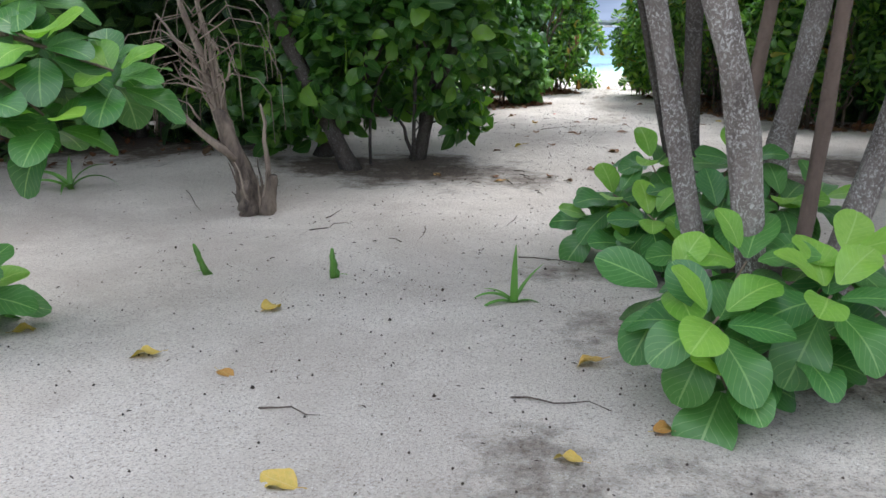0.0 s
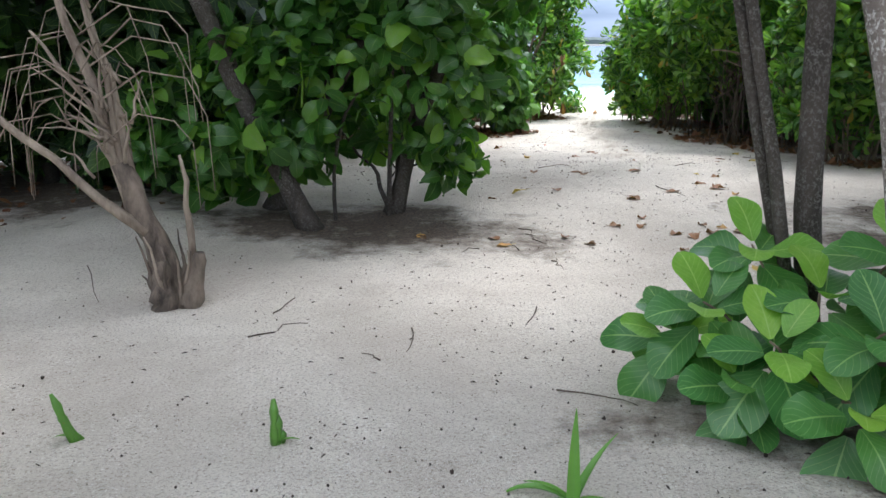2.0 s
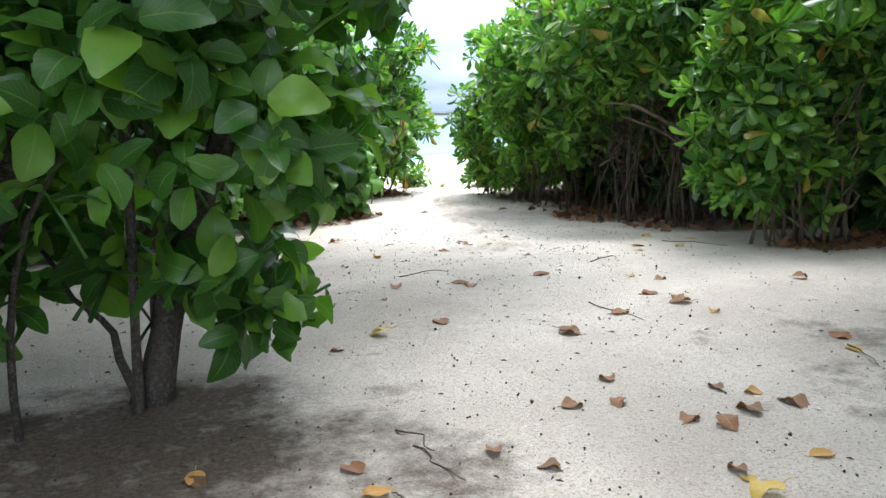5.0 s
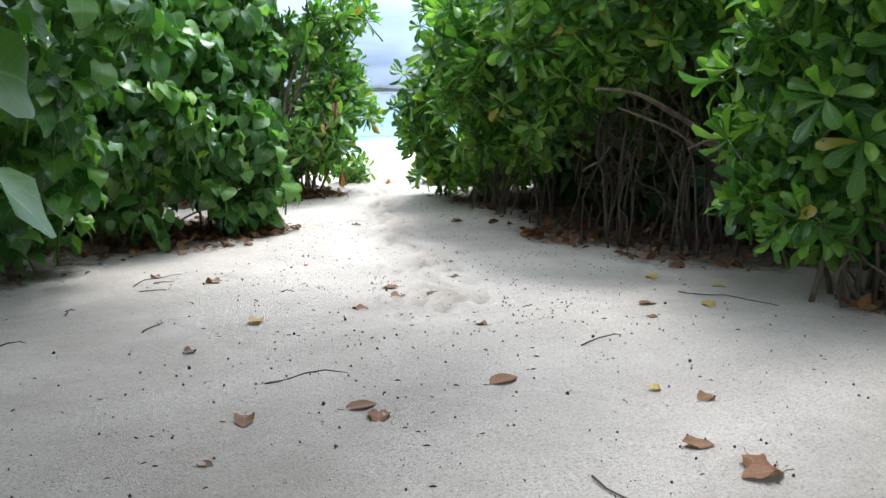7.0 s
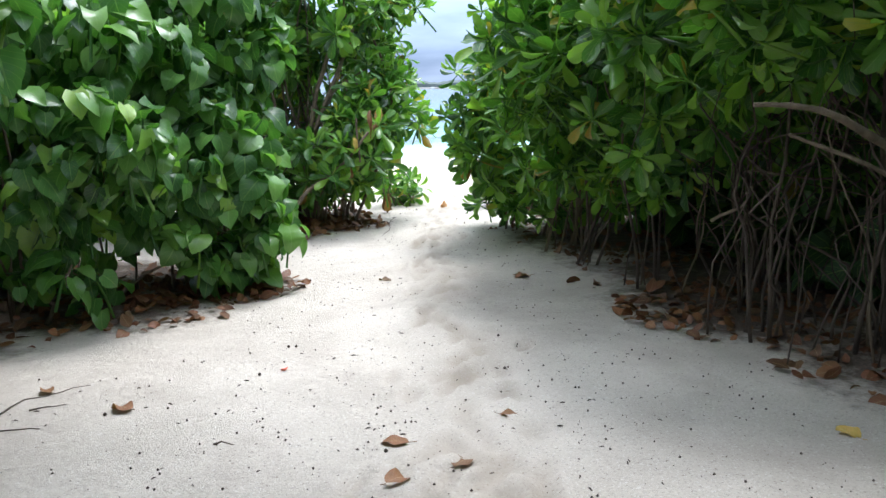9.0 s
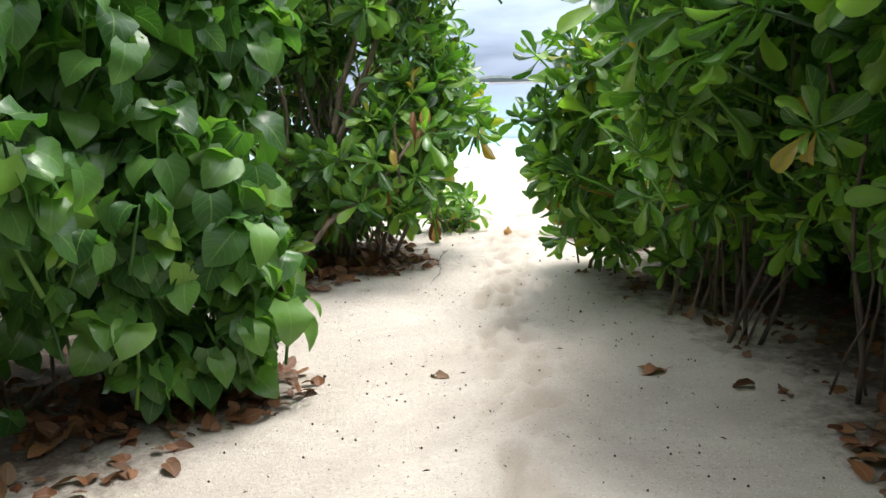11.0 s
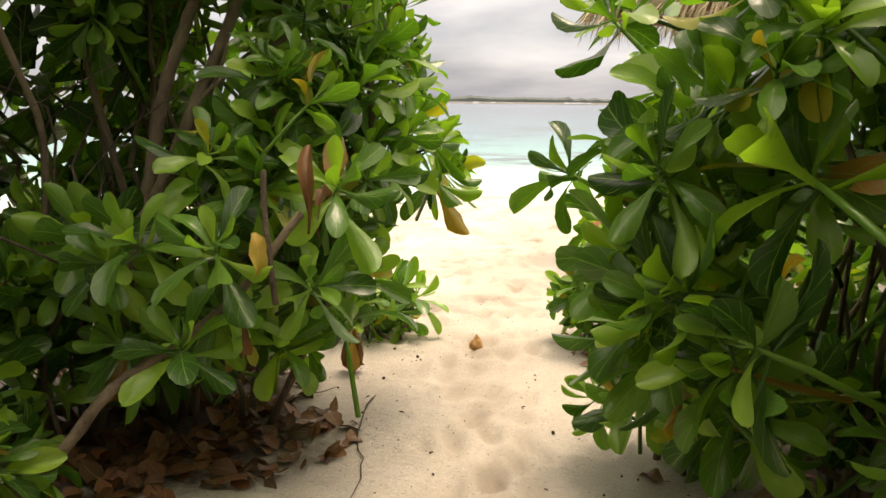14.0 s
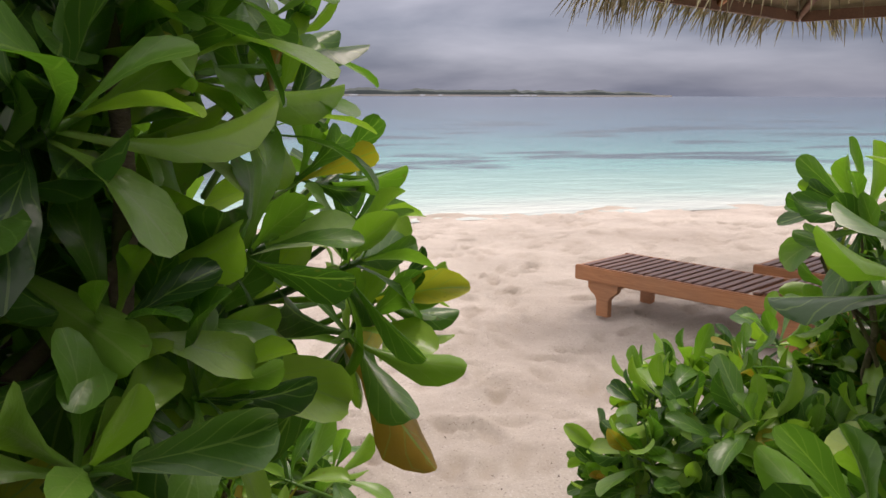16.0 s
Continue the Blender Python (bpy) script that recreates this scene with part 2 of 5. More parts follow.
# timber, slats, thatch
def wood_mat(name, a, c, rough):
    m, n, l, b = node_mat(name)
    g = noise_node(n, l, 7, 6, 0.65, stretch=(9, 0.7, 9), distort=0.6)
    l.new(mix(n, l, ramp(n, l, noise_node(n, l, 2.2, 3), [(0.4, (0, 0, 0)), (0.75, (0.35, 0.35, 0.35))]), ramp(n, l, g, [(0.3, a), (0.7, c)]), (0.30, 0.20, 0.13)), b.inputs["Base Color"])
    b.inputs["Roughness"].default_value = rough
    bump(n, l, b, g, 0.25, 0.004)
    return m


M_TEAK = wood_mat("oiled_teak", (0.36, 0.15, 0.065), (0.52, 0.24, 0.11), 0.5)
M_SLAT = wood_mat("dark_teak_slat", (0.13, 0.055, 0.032), (0.22, 0.10, 0.06), 0.4)
M_BEAM = wood_mat("roof_beam", (0.11, 0.055, 0.035), (0.20, 0.105, 0.065), 0.6)
M_THATCH = leaf_mat("dry_thatch", [(0.0, (0.13, 0.10, 0.07)), (0.5, (0.32, 0.26, 0.18)), (1.0, (0.50, 0.43, 0.31))], 0.8, 0.1, (0.25, 0.20, 0.14), 1.0, False)
M_HUSK = bark_mat("coconut_husk", (0.42, 0.20, 0.07), (0.68, 0.40, 0.17), None, 3.0)
M_ORANGE = node_mat("orange_petal")[0]
M_ORANGE.node_tree.nodes["Principled BSDF"].inputs["Base Color"].default_value = (0.75, 0.10, 0.03, 1)

# ---- ground form ----
def smooth(a, b_, v):
    t = min(1.0, max(0.0, (v - a) / (b_ - a)))
    return t * t * (3 - 2 * t)


def ground_z(x, y):
    """Height of the sand: flat wood floor, a low rise at the gap, and the beach falling to the water."""
    z = 0.13 * math.exp(-((y - 10.8) / 2.6) ** 2)
    z -= 0.04 * smooth(20.5, 23.0, y) + 0.12 * smooth(26.0, 30.2, y) + 2.5 * smooth(30.0, 75.0, y)
    z += 0.02 * noise.noise(Vector((x * 0.7, y * 0.7, 0.3))) + 0.009 * noise.noise(Vector((x * 3.1, y * 3.1, 1.7)))
    bch = smooth(20.5, 23.0, y) * smooth(31.0, 29.0, y)
    z += bch * (0.040 * noise.noise(Vector((x * 1.3, y * 1.9, 7.3))) + 0.028 * noise.noise(Vector((x * 3.6, y * 4.4, 2.2))))
    z += 0.12 * math.exp(-(((x + 2.3) / 0.55) ** 2 + ((y - 8.6) / 0.4) ** 2))
    return z


# beds of rotting leaves and painted shade: x, y, radius along x, radius along y
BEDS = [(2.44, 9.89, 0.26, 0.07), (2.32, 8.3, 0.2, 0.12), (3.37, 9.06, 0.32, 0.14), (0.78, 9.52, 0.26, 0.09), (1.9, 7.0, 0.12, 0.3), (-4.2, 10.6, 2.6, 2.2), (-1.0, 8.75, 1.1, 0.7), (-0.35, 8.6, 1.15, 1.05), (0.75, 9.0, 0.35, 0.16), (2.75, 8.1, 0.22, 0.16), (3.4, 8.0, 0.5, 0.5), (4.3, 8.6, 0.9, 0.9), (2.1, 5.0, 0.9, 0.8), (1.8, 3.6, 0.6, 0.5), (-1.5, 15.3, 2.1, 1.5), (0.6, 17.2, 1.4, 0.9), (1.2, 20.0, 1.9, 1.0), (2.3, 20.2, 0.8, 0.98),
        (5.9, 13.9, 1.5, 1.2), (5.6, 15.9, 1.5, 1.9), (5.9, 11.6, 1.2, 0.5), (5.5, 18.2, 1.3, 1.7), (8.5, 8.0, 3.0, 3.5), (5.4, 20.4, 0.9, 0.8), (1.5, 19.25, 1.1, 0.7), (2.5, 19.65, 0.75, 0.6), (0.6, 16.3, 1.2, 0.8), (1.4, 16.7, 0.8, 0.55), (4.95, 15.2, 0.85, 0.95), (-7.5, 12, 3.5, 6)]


# thin humus, and shade under overhanging leaves painted as darker sand
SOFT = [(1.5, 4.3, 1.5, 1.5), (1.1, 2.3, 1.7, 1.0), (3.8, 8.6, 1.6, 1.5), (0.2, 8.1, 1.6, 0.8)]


def soil_shade_at(x, y):
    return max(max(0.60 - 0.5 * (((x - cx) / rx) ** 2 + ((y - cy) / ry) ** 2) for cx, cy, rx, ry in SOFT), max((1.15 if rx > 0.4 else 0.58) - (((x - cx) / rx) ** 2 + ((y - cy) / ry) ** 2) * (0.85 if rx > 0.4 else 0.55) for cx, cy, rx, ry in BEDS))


STEP = 0.034


def build_ground():
    fx = np.concatenate([np.arange(-7.0, 1.95, 0.09), np.arange(2.0, 6.5, STEP), np.arange(6.5, 11.001, 0.075)])
    fy = np.concatenate([np.arange(-2.0, 11.95, 0.08), np.arange(12.0, 28.0, STEP), np.arange(28.0, 31.001, 0.08)])
    far = np.geomspace(0.3, 2500, 26)
    xs = np.concatenate([-7.0 - far[::-1], fx, 11.0 + far])
    ys = np.concatenate([-2.0 - far[::-1], fy, 31.0 + far])
    prints = []
    for i in range(300):
        y = random.uniform(12.5, 27)
        xc = np.interp(y, [12, 16, 18, 20, 22, 27], [2.5, 3.1, 3.4, 3.9, 4.6, 6.5])
        prints.append((xc + random.gauss(0, 0.16 if y < 21 else 0.5 + 0.2 * (y - 21)), y, random.uniform(0, 1), random.uniform(0.010, 0.026)))
    for i in range(700):
        y = random.uniform(21.5, 29.5)
        prints.append((random.uniform(2.5, 14), y, random.uniform(-2, 2), random.uniform(0.02, 0.045)))
    vx, soil_shade, wet_and_print_shade = [], [], []
    for y in ys:
        for x in xs:
            inside = -7.1 < x < 11.1 and -2.1 < y < 31.1
            vx.append((x, y, ground_z(x, y) if inside or abs(x) < 200 else ground_z(x, y)))
            s = soil_shade_at(x, y) if -12 < x < 13 and -4 < y < 23 else (0.9 if y < 22.5 else -1.0)
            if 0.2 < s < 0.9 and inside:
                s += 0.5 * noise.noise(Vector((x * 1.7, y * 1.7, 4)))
            soil_shade.append(max(-1.0, min(1.0, s)))
            wet_and_print_shade.append(0.55 * smooth(28.9, 30.0, y) if inside or y > 29 else 0.0)
    v = np.array(vx)
    nx = len(xs)
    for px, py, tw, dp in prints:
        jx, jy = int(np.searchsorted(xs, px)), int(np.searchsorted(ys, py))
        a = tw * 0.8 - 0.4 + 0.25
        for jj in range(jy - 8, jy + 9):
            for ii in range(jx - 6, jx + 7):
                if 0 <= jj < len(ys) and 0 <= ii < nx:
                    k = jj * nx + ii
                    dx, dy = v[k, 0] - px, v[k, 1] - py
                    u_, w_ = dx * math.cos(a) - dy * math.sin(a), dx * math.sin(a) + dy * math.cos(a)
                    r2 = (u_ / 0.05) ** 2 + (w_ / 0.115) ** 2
                    # prints tinted as disturbed sand, standing in for shading too soft to show
                    wet_and_print_shade[k] = min(0.6, wet_and_print_shade[k] + 0.42 * math.exp(-r2 * 1.2))
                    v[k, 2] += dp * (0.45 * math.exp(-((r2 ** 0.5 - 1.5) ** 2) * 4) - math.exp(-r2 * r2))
    ny = len(ys)
    idx = np.arange(nx * ny).reshape(ny, nx)
    f = np.stack([idx[:-1, :-1], idx[:-1, 1:], idx[1:, 1:], idx[1:, :-1]], -1).reshape(-1, 4)
    me = bpy.data.meshes.new("ground")
    me.from_pydata(v.tolist(), [], f.tolist())
    for nm, vals in (("soil_shade", soil_shade), ("wet_and_print_shade", wet_and_print_shade)):
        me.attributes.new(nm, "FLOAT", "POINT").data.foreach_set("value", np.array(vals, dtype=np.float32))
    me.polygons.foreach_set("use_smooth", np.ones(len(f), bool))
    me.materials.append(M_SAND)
    return tagged(new("ground", me), "pale coral sand path and beach with footprints and leaf litter", "ground", kind="structure")


build_ground()

sea_me = bpy.data.meshes.new("water")
sea_me.from_pydata([(-3000, 29.2, -0.145), (3000, 29.2, -0.145), (3000, 4500, -0.145), (-3000, 4500, -0.145)], [], [(0, 1, 2, 3)])
sea_me.materials.append(M_SEA)
tagged(new("water", sea_me), "calm turquoise lagoon water with dark reef patches", "sea", kind="structure")

# ---- mesh helpers ----
def mesh_object(name, verts, faces, mat, parent=None, uvs=None, smoothed=True, label=""):
    me = bpy.data.meshes.new(name)
    me.from_pydata(verts if isinstance(verts, list) else verts.tolist(), [], faces if isinstance(faces, list) else faces.tolist())
    if uvs is not None:
        li = np.empty(len(me.loops), dtype=np.int32)
        me.loops.foreach_get("vertex_index", li)
        me.uv_layers.new(name="UVMap").data.foreach_set("uv", np.asarray(uvs, dtype=np.float32)[li].ravel())
    if smoothed:
        me.polygons.foreach_set("use_smooth", np.ones(len(me.polygons), bool))
    me.materials.append(mat)
    ob = new(name, me)
    ob.parent = parent
    return tagged(ob, label)


def shared(name, me, parent, m, label=""):
    ob = new(name, me)
    ob.parent = parent
    ob.matrix_basis = m
    return tagged(ob, label)


def thing(name, loc, label, category, group="", kind=""):
    e = new(name)
    e.location = loc
    e.empty_display_size = 0.1
    return tagged(e, label, category, group, kind)


def tube(points, radii, sides=7, wobble=0.0):
    """A tapered limb along a line of points, closed at both ends."""
    pts = [Vector(p) for p in points]
    verts, faces, uvs = [], [], []
    side = Vector((1, 0.13, 0)).normalized()
    for i, p in enumerate(pts):
        d = (pts[min(i + 1, len(pts) - 1)] - pts[max(i - 1, 0)]).normalized()
        u = (side - d * side.dot(d))
        u = u.normalized() if u.length > 1e-3 else d.orthogonal().normalized()
        w = d.cross(u)
        for k in range(sides):
            a = 2 * math.pi * k / sides
            r = radii[i] * (1 + wobble * noise.noise(p * 6 + Vector((math.cos(a), math.sin(a), i * 0.7))))
            verts.append(tuple(p + (u * math.cos(a) + w * math.sin(a)) * r))
            uvs.append((k / sides, i / len(pts)))
    for i in range(len(pts) - 1):
        for k in range(sides):
            a, b_ = i * sides + k, i * sides + (k + 1) % sides
            faces.append((a, b_, b_ + sides, a + sides))
    faces.append(tuple(range(sides))[::-1])
    faces.append(tuple(range((len(pts) - 1) * sides, len(pts) * sides)))
    return verts, faces, uvs


def curve_points(a, b_, n=8, sag=0.0, wild=0.0, seed=0.0, upfirst=0.0):
    a, b_ = Vector(a), Vector(b_)
    out = []
    for i in range(n):
        t = i / (n - 1)
        p = a.lerp(b_, t)
        p.z += sag * 4 * t * (1 - t)
        if upfirst:
            q = a.lerp(b_, t ** (1 + upfirst))
            p.x, p.y = q.x, q.y
        if wild and 0 < i:
            p += Vector((noise.noise(Vector((seed, t * 3, 0.1))), noise.noise(Vector((seed, t * 3, 5.1))), 0.4 * noise.noise(Vector((seed, t * 3, 9.1))))) * wild * min(1, 2 * t)
        out.append(p)
    return out


class Pile:
    """Collects many small pieces for one joined mesh."""

    def __init__(self):
        self.v, self.f, self.u, self.n = [], [], [], 0

    def add(self, verts, faces, uvs):
        self.v.append(np.asarray(verts, float))
        self.u.append(np.asarray(uvs, float))
        self.f += [tuple(i + self.n for i in q) for q in faces]
        self.n += len(verts)

    def make(self, name, mat, parent=None, label="", kind=""):
        ob = mesh_object(name, np.concatenate(self.v), self.f, mat, parent, np.concatenate(self.u), label=label)
        return tagged(ob, kind=kind)


# ---- leaves ----
def leaf_shape(kind, n=6):
    """Unit leaf along +y, face up: outline by kind, cupped and arched."""
    verts, uvs, faces = [], [], []
    if kind == "spoon":
        steps = (0, 0.25, 0.5, 0.7, 0.85, 0.95, 1.0) if n > 4 else (0, 0.45, 0.82, 1.0)
    elif kind != "blade" and n == 4:
        steps = (0, 0.12, 0.42, 0.76, 1.0)
    elif n == 3:
        steps = (0, 0.45, 1.0)
    else:
        steps = [i / (n - 1) for i in range(n)]
    for i, t in enumerate(steps):
        if kind == "spoon":
            w = 0.024 + 0.152 * smooth(0.12, 0.84, t) * math.sqrt(max(0.14 if n < 5 else 0.03, 1 - max(0, (t - 0.72) / 0.285) ** 2))
            arch, cup = 0.10 * math.sin(t * 2.3) - 0.14 * t * t, 0.45
        elif kind == "heart":
            w = 0.46 * (math.sin(math.pi * min(1, (t + 0.10) / 1.10) ** 0.74)) ** 0.8 * (1 - 0.12 * t) + 0.004
            arch, cup = 0.08 * math.sin(t * 2.5) - 0.22 * t * t, 0.16
        elif kind == "paddle":
            w = 0.30 * math.sin(math.pi * min(1, 0.015 + 0.97 * t) ** 1.12) ** 0.62 * (0.82 + 0.25 * t) + 0.008
            arch, cup = 0.05 * math.sin(t * 2.6) - 0.10 * t * t, 0.16
        elif kind == "blade":
            w = 0.055 * (1 - t ** 2.2) + 0.004
            arch, cup = 0.0, 0.5
        else:
            w = 0.33 * math.sin(math.pi * min(1, t * 0.96 + 0.02) ** 0.88) ** 0.75 + 0.006
            arch, cup = 0.07 * math.sin(t * 2.6) - 0.16 * t * t, 0.20
        back = 0.10 * (1 - t) ** 4 if kind == "heart" else 0.0
        for s in (-1, -0.55, 0, 0.55, 1) if n > 4 else (-1, 0, 1):
            verts.append((s * w, t - back * abs(s), arch + cup * w * s * s * (0.9 if s < 0 else 1.1)))
            uvs.append((0.5 + 0.5 * s, t))
    c = 5 if n > 4 else 3
    for i in range(len(steps) - 1):
        for k in range(c - 1):
            a = i * c + k
            faces.append((a, a + 1, a + 1 + c, a + c))
    return np.array(verts), faces, np.array(uvs)


def bend(verts, amount, twist=0.0, wave=0.0, ph=0.0):
    """Curl a unit leaf down along its length and twist it a little."""
    v = verts.copy()
    t = v[:, 1]
    a = amount * t
    y = np.where(abs(amount) > 1e-3, np.sin(a) / (amount if abs(amount) > 1e-3 else 1), t)
    zc = (1 - np.cos(a)) / (amount if abs(amount) > 1e-3 else 1)
    z = v[:, 2] + wave * np.sin(t * 9 + ph) * np.abs(v[:, 0])
    x = v[:, 0]
    tw = twist * t
    x, z = x * np.cos(tw) - z * np.sin(tw), x * np.sin(tw) + z * np.cos(tw)
    return np.stack([x, y + z * np.sin(a), z * np.cos(a) - zc], -1)


def put(verts, m):
    a = np.array(m)
    return verts @ a[:3, :3].T + a[:3, 3]


def leaf_pose(azim, elev, base=(0, 0, 0), size=1.0, roll=0.0, wide=1.0):
    return Matrix.Translation(base) @ Matrix.Rotation(azim, 4, "Z") @ Matrix.Rotation(elev, 4, "X") @ Matrix.Rotation(roll, 4, "Y") @ Matrix.Diagonal((size * wide, size, size, 1))


def rosette(kind, rnd, count, size, n=6):
    """A spray of leaves round the tip of a twig that points along +z."""
    pile = Pile()
    lv, lf, lu = leaf_shape(kind, n)
    for i in range(count):
        t = i / max(1, count - 1)
        az = i * 2.4 + rnd.uniform(-0.35, 0.35)
        if kind == "spoon":
            el = radians(2 + 68 * t ** 1.1) + rnd.uniform(-0.2, 0.2)
            sz = size * rnd.uniform(0.8, 1.15) * (1.0 - 0.45 * t ** 3)
            base = (0, 0, size * (0.30 * t - 0.25))
            bd = 0.75 * (1 - t) + rnd.uniform(-0.35, 0.35)
        elif kind == "heart":
            el = radians(rnd.uniform(-75, -5))
            sz = size * rnd.uniform(0.6, 1.15)
            base = (math.sin(-az) * size * 0.55 * rnd.uniform(0.3, 1), math.cos(az) * size * 0.55 * rnd.uniform(0.3, 1), size * rnd.uniform(-0.7, 0.5))
            bd = rnd.uniform(0, 0.7)
        else:
            el = radians(rnd.uniform(-35, 40))
            sz = size * rnd.uniform(0.65, 1.15)
            base = (math.sin(-az) * size * 0.12, math.cos(az) * size * 0.12, size * (0.9 * t - 0.5))
            bd = rnd.uniform(0.0, 0.8)
        cupped = lv.copy()
        if kind == "spoon":
            cupped[:, 2] *= rnd.choice((1.0, 0.6, -0.9, -1.6))
        v = bend(cupped, bd, rnd.uniform(-0.5, 0.5), rnd.uniform(0, 0.35), rnd.uniform(0, 6))
        pile.add(put(v, leaf_pose(az, el, base, sz, rnd.uniform(-0.3, 0.3), rnd.uniform(0.85, 1.15))), lf, lu)
    tv, tf, tu = tube([(0, 0, -size * 1.5), (0.01, 0, -size * 0.6), (0, 0, size * 0.1)], [0.010, 0.009, 0.005], 5)
    pile.add(tv, tf, [(0.1, 0.1)] * len(tv))
    return pile


def rosette_meshes(kind, count, size, mat, variants, n, seed):
    rnd = random.Random(seed)
    out = []
    for i in range(variants):
        p = rosette(kind, rnd, count + rnd.randint(-2, 2), size, n)
        ob = p.make("spray", mat)
        out.append((ob.data, np.concatenate(p.v), p.f, np.concatenate(p.u)))
        bpy.data.objects.remove(ob)
    return out


SPRAY = {"lettuce": (rosette_meshes("spoon", 13, 0.25, M_LETTUCE, 10, 6, 11), rosette_meshes("spoon", 12, 0.25, M_LETTUCE, 6, 4, 12)),
         "heart": (rosette_meshes("heart", 7, 0.20, M_HEART, 9, 6, 21), rosette_meshes("heart", 7, 0.20, M_HEART, 6, 5, 22)),
         "broad": (rosette_meshes("oval", 7, 0.21, M_BROAD, 9, 6, 31), rosette_meshes("oval", 7, 0.22, M_BROAD, 6, 4, 32)),
         "wood": (rosette_meshes("oval", 7, 0.26, M_FAR, 4, 3, 41), rosette_meshes("oval", 7, 0.28, M_FAR, 5, 3, 42))}


def aim(p, d, spin, size=1.0):
    """A pose at p whose z axis points along d."""
    return Matrix.Translation(p) @ Vector(d).to_track_quat("Z", "Y").to_matrix().to_4x4() @ Matrix.Rotation(spin, 4, "Z") @ Matrix.Diagonal((size, size, size, 1))


def merged(parent, poses, kind, seed, name="foliage"):
    """Many sprays as one joined mesh."""
    rnd = random.Random(seed)
    low = SPRAY[kind][1]
    vs, fs, us, n = [], [], [], 0
    quads = [np.array([q for q in s[2] if len(q) == 4]) for s in low]
    for m in poses:
        k = rnd.randrange(len(low))
        vs.append(put(low[k][1], m))
        us.append(low[k][3])
        fs.append(quads[k] + n)
        n += len(low[k][1])
    mat = {"lettuce": M_LETTUCE, "heart": M_HEART, "broad": M_BROAD, "wood": M_FAR}[kind]
    ob = mesh_object(name, np.concatenate(vs), np.concatenate(fs), mat, parent, np.concatenate(us))
    return tagged(ob, kind="stuff")


def shrub(name, label, category, kind, feet, blobs, count, near, seed, stems=14, low=0.25, out=0.75, scale=1.0, fine=260, stem_mat=None, stem_r=0.016, group="", inner=0.55, floor_at=None, thick=0.35, gap=-0.17, tangle=None, hollow=None):
    """A shrub: stems from its feet, and sprays of leaves over and within a crown made of rounded masses.
    blobs: centre x, y, z and radii x, y, z. near: a box in plan (x0, x1, y0, y1) within which sprays are parts of their own."""
    rnd = random.Random(seed)
    root = thing(name, (0, 0, 0), label, category, group)
    fx, fy = feet[0][0], feet[0][1]
    root.location = (fx, fy, ground_z(fx, fy))
    shift = Vector(root.location)
    weights = [rx * ry + ry * rz + rx * rz for _, _, _, rx, ry, rz in blobs]
    poses = []
    tries = 0
    while len(poses) < count and tries < count * 30:
        tries += 1
        cx, cy, cz, rx, ry, rz = rnd.choices(blobs, weights)[0]
        d = Vector((rnd.gauss(0, 1), rnd.gauss(0, 1), rnd.gauss(0, 1))).normalized()
        r = rnd.uniform(1 - thick, 1.0) if rnd.random() < 0.75 else rnd.uniform(inner, 1.08)
        p = Vector((cx + d.x * rx * r, cy + d.y * ry * r, cz + d.z * rz * r))
        p += 0.13 * Vector((noise.noise(p * 2.1), noise.noise(p * 2.1 + Vector((7, 0, 0))), noise.noise(p * 2.1 + Vector((0, 9, 0)))))
        lo = low + 0.22 * noise.noise(p * 1.3 + Vector((seed, 0, 0)))
        if floor_at:
            lo += floor_at(p.x, p.y)
        if p.z < lo + ground_z(p.x, p.y):
            continue
        if hollow and hollow(p):
            continue
        if noise.noise(p * 1.6 + Vector((seed * 3.3, 0, 2))) < gap:
            continue
        if any(((p.x - b[0]) / b[3]) ** 2 + ((p.y - b[1]) / b[4]) ** 2 + ((p.z - b[2]) / b[5]) ** 2 < inner ** 2 for b in blobs):
            continue
        nrm = Vector((d.x / rx, d.y / ry, d.z / rz)).normalized()
        if kind == "lettuce":
            axis = nrm * out + Vector((0, 0, 0.55)) + Vector((rnd.gauss(0, 0.35), rnd.gauss(0, 0.35), rnd.gauss(0, 0.25)))
        elif kind == "heart":
            axis = nrm * 0.35 + Vector((0, 0, 1)) + Vector((rnd.gauss(0, 0.3), rnd.gauss(0, 0.3), 0))
        else:
            axis = nrm * 0.7 + Vector((0, 0, 0.5)) + Vector((rnd.gauss(0, 0.4), rnd.gauss(0, 0.4), rnd.gauss(0, 0.3)))
        poses.append((p, aim(p - shift, axis, rnd.uniform(0, 6.28), scale * rnd.uniform(0.75, 1.2))))
    hi = SPRAY[kind][0]
    x0, x1, y0, y1 = near
    close = [q for q in poses if x0 < q[0].x < x1 and y0 < q[0].y < y1][:fine]
    taken = {id(q) for q in close}
    for p, m in close:
        shared("leafy_twig", rnd.choice(hi)[0], root, m)
    rest = [m for q, m in [(q, q[1]) for q in poses] if id(q) not in taken]
    if rest:
        merged(root, rest, kind, seed)
    for i in range(stems):
        ft = feet[i % len(feet)]
        a = Vector((ft[0] + rnd.gauss(0, 0.10), ft[1] + rnd.gauss(0, 0.10), 0))
        a.z = ground_z(a.x, a.y) - 0.03
        tgt = min((rnd.choice(poses)[0] for _ in range(6)), key=lambda q: (q - a).xy.length)
        r = stem_r * rnd.uniform(0.55, 1.3)
        pts = curve_points(a - shift, tgt - shift, 9, 0.06, 0.22, seed + i * 1.7, rnd.uniform(-0.2, 0.8))
        v, f, u = tube(pts, [r * (1 - 0.65 * k / 8) for k in range(9)], 6, 0.2)
        mesh_object("stem", v, f, stem_mat or M_STEM, root, u)
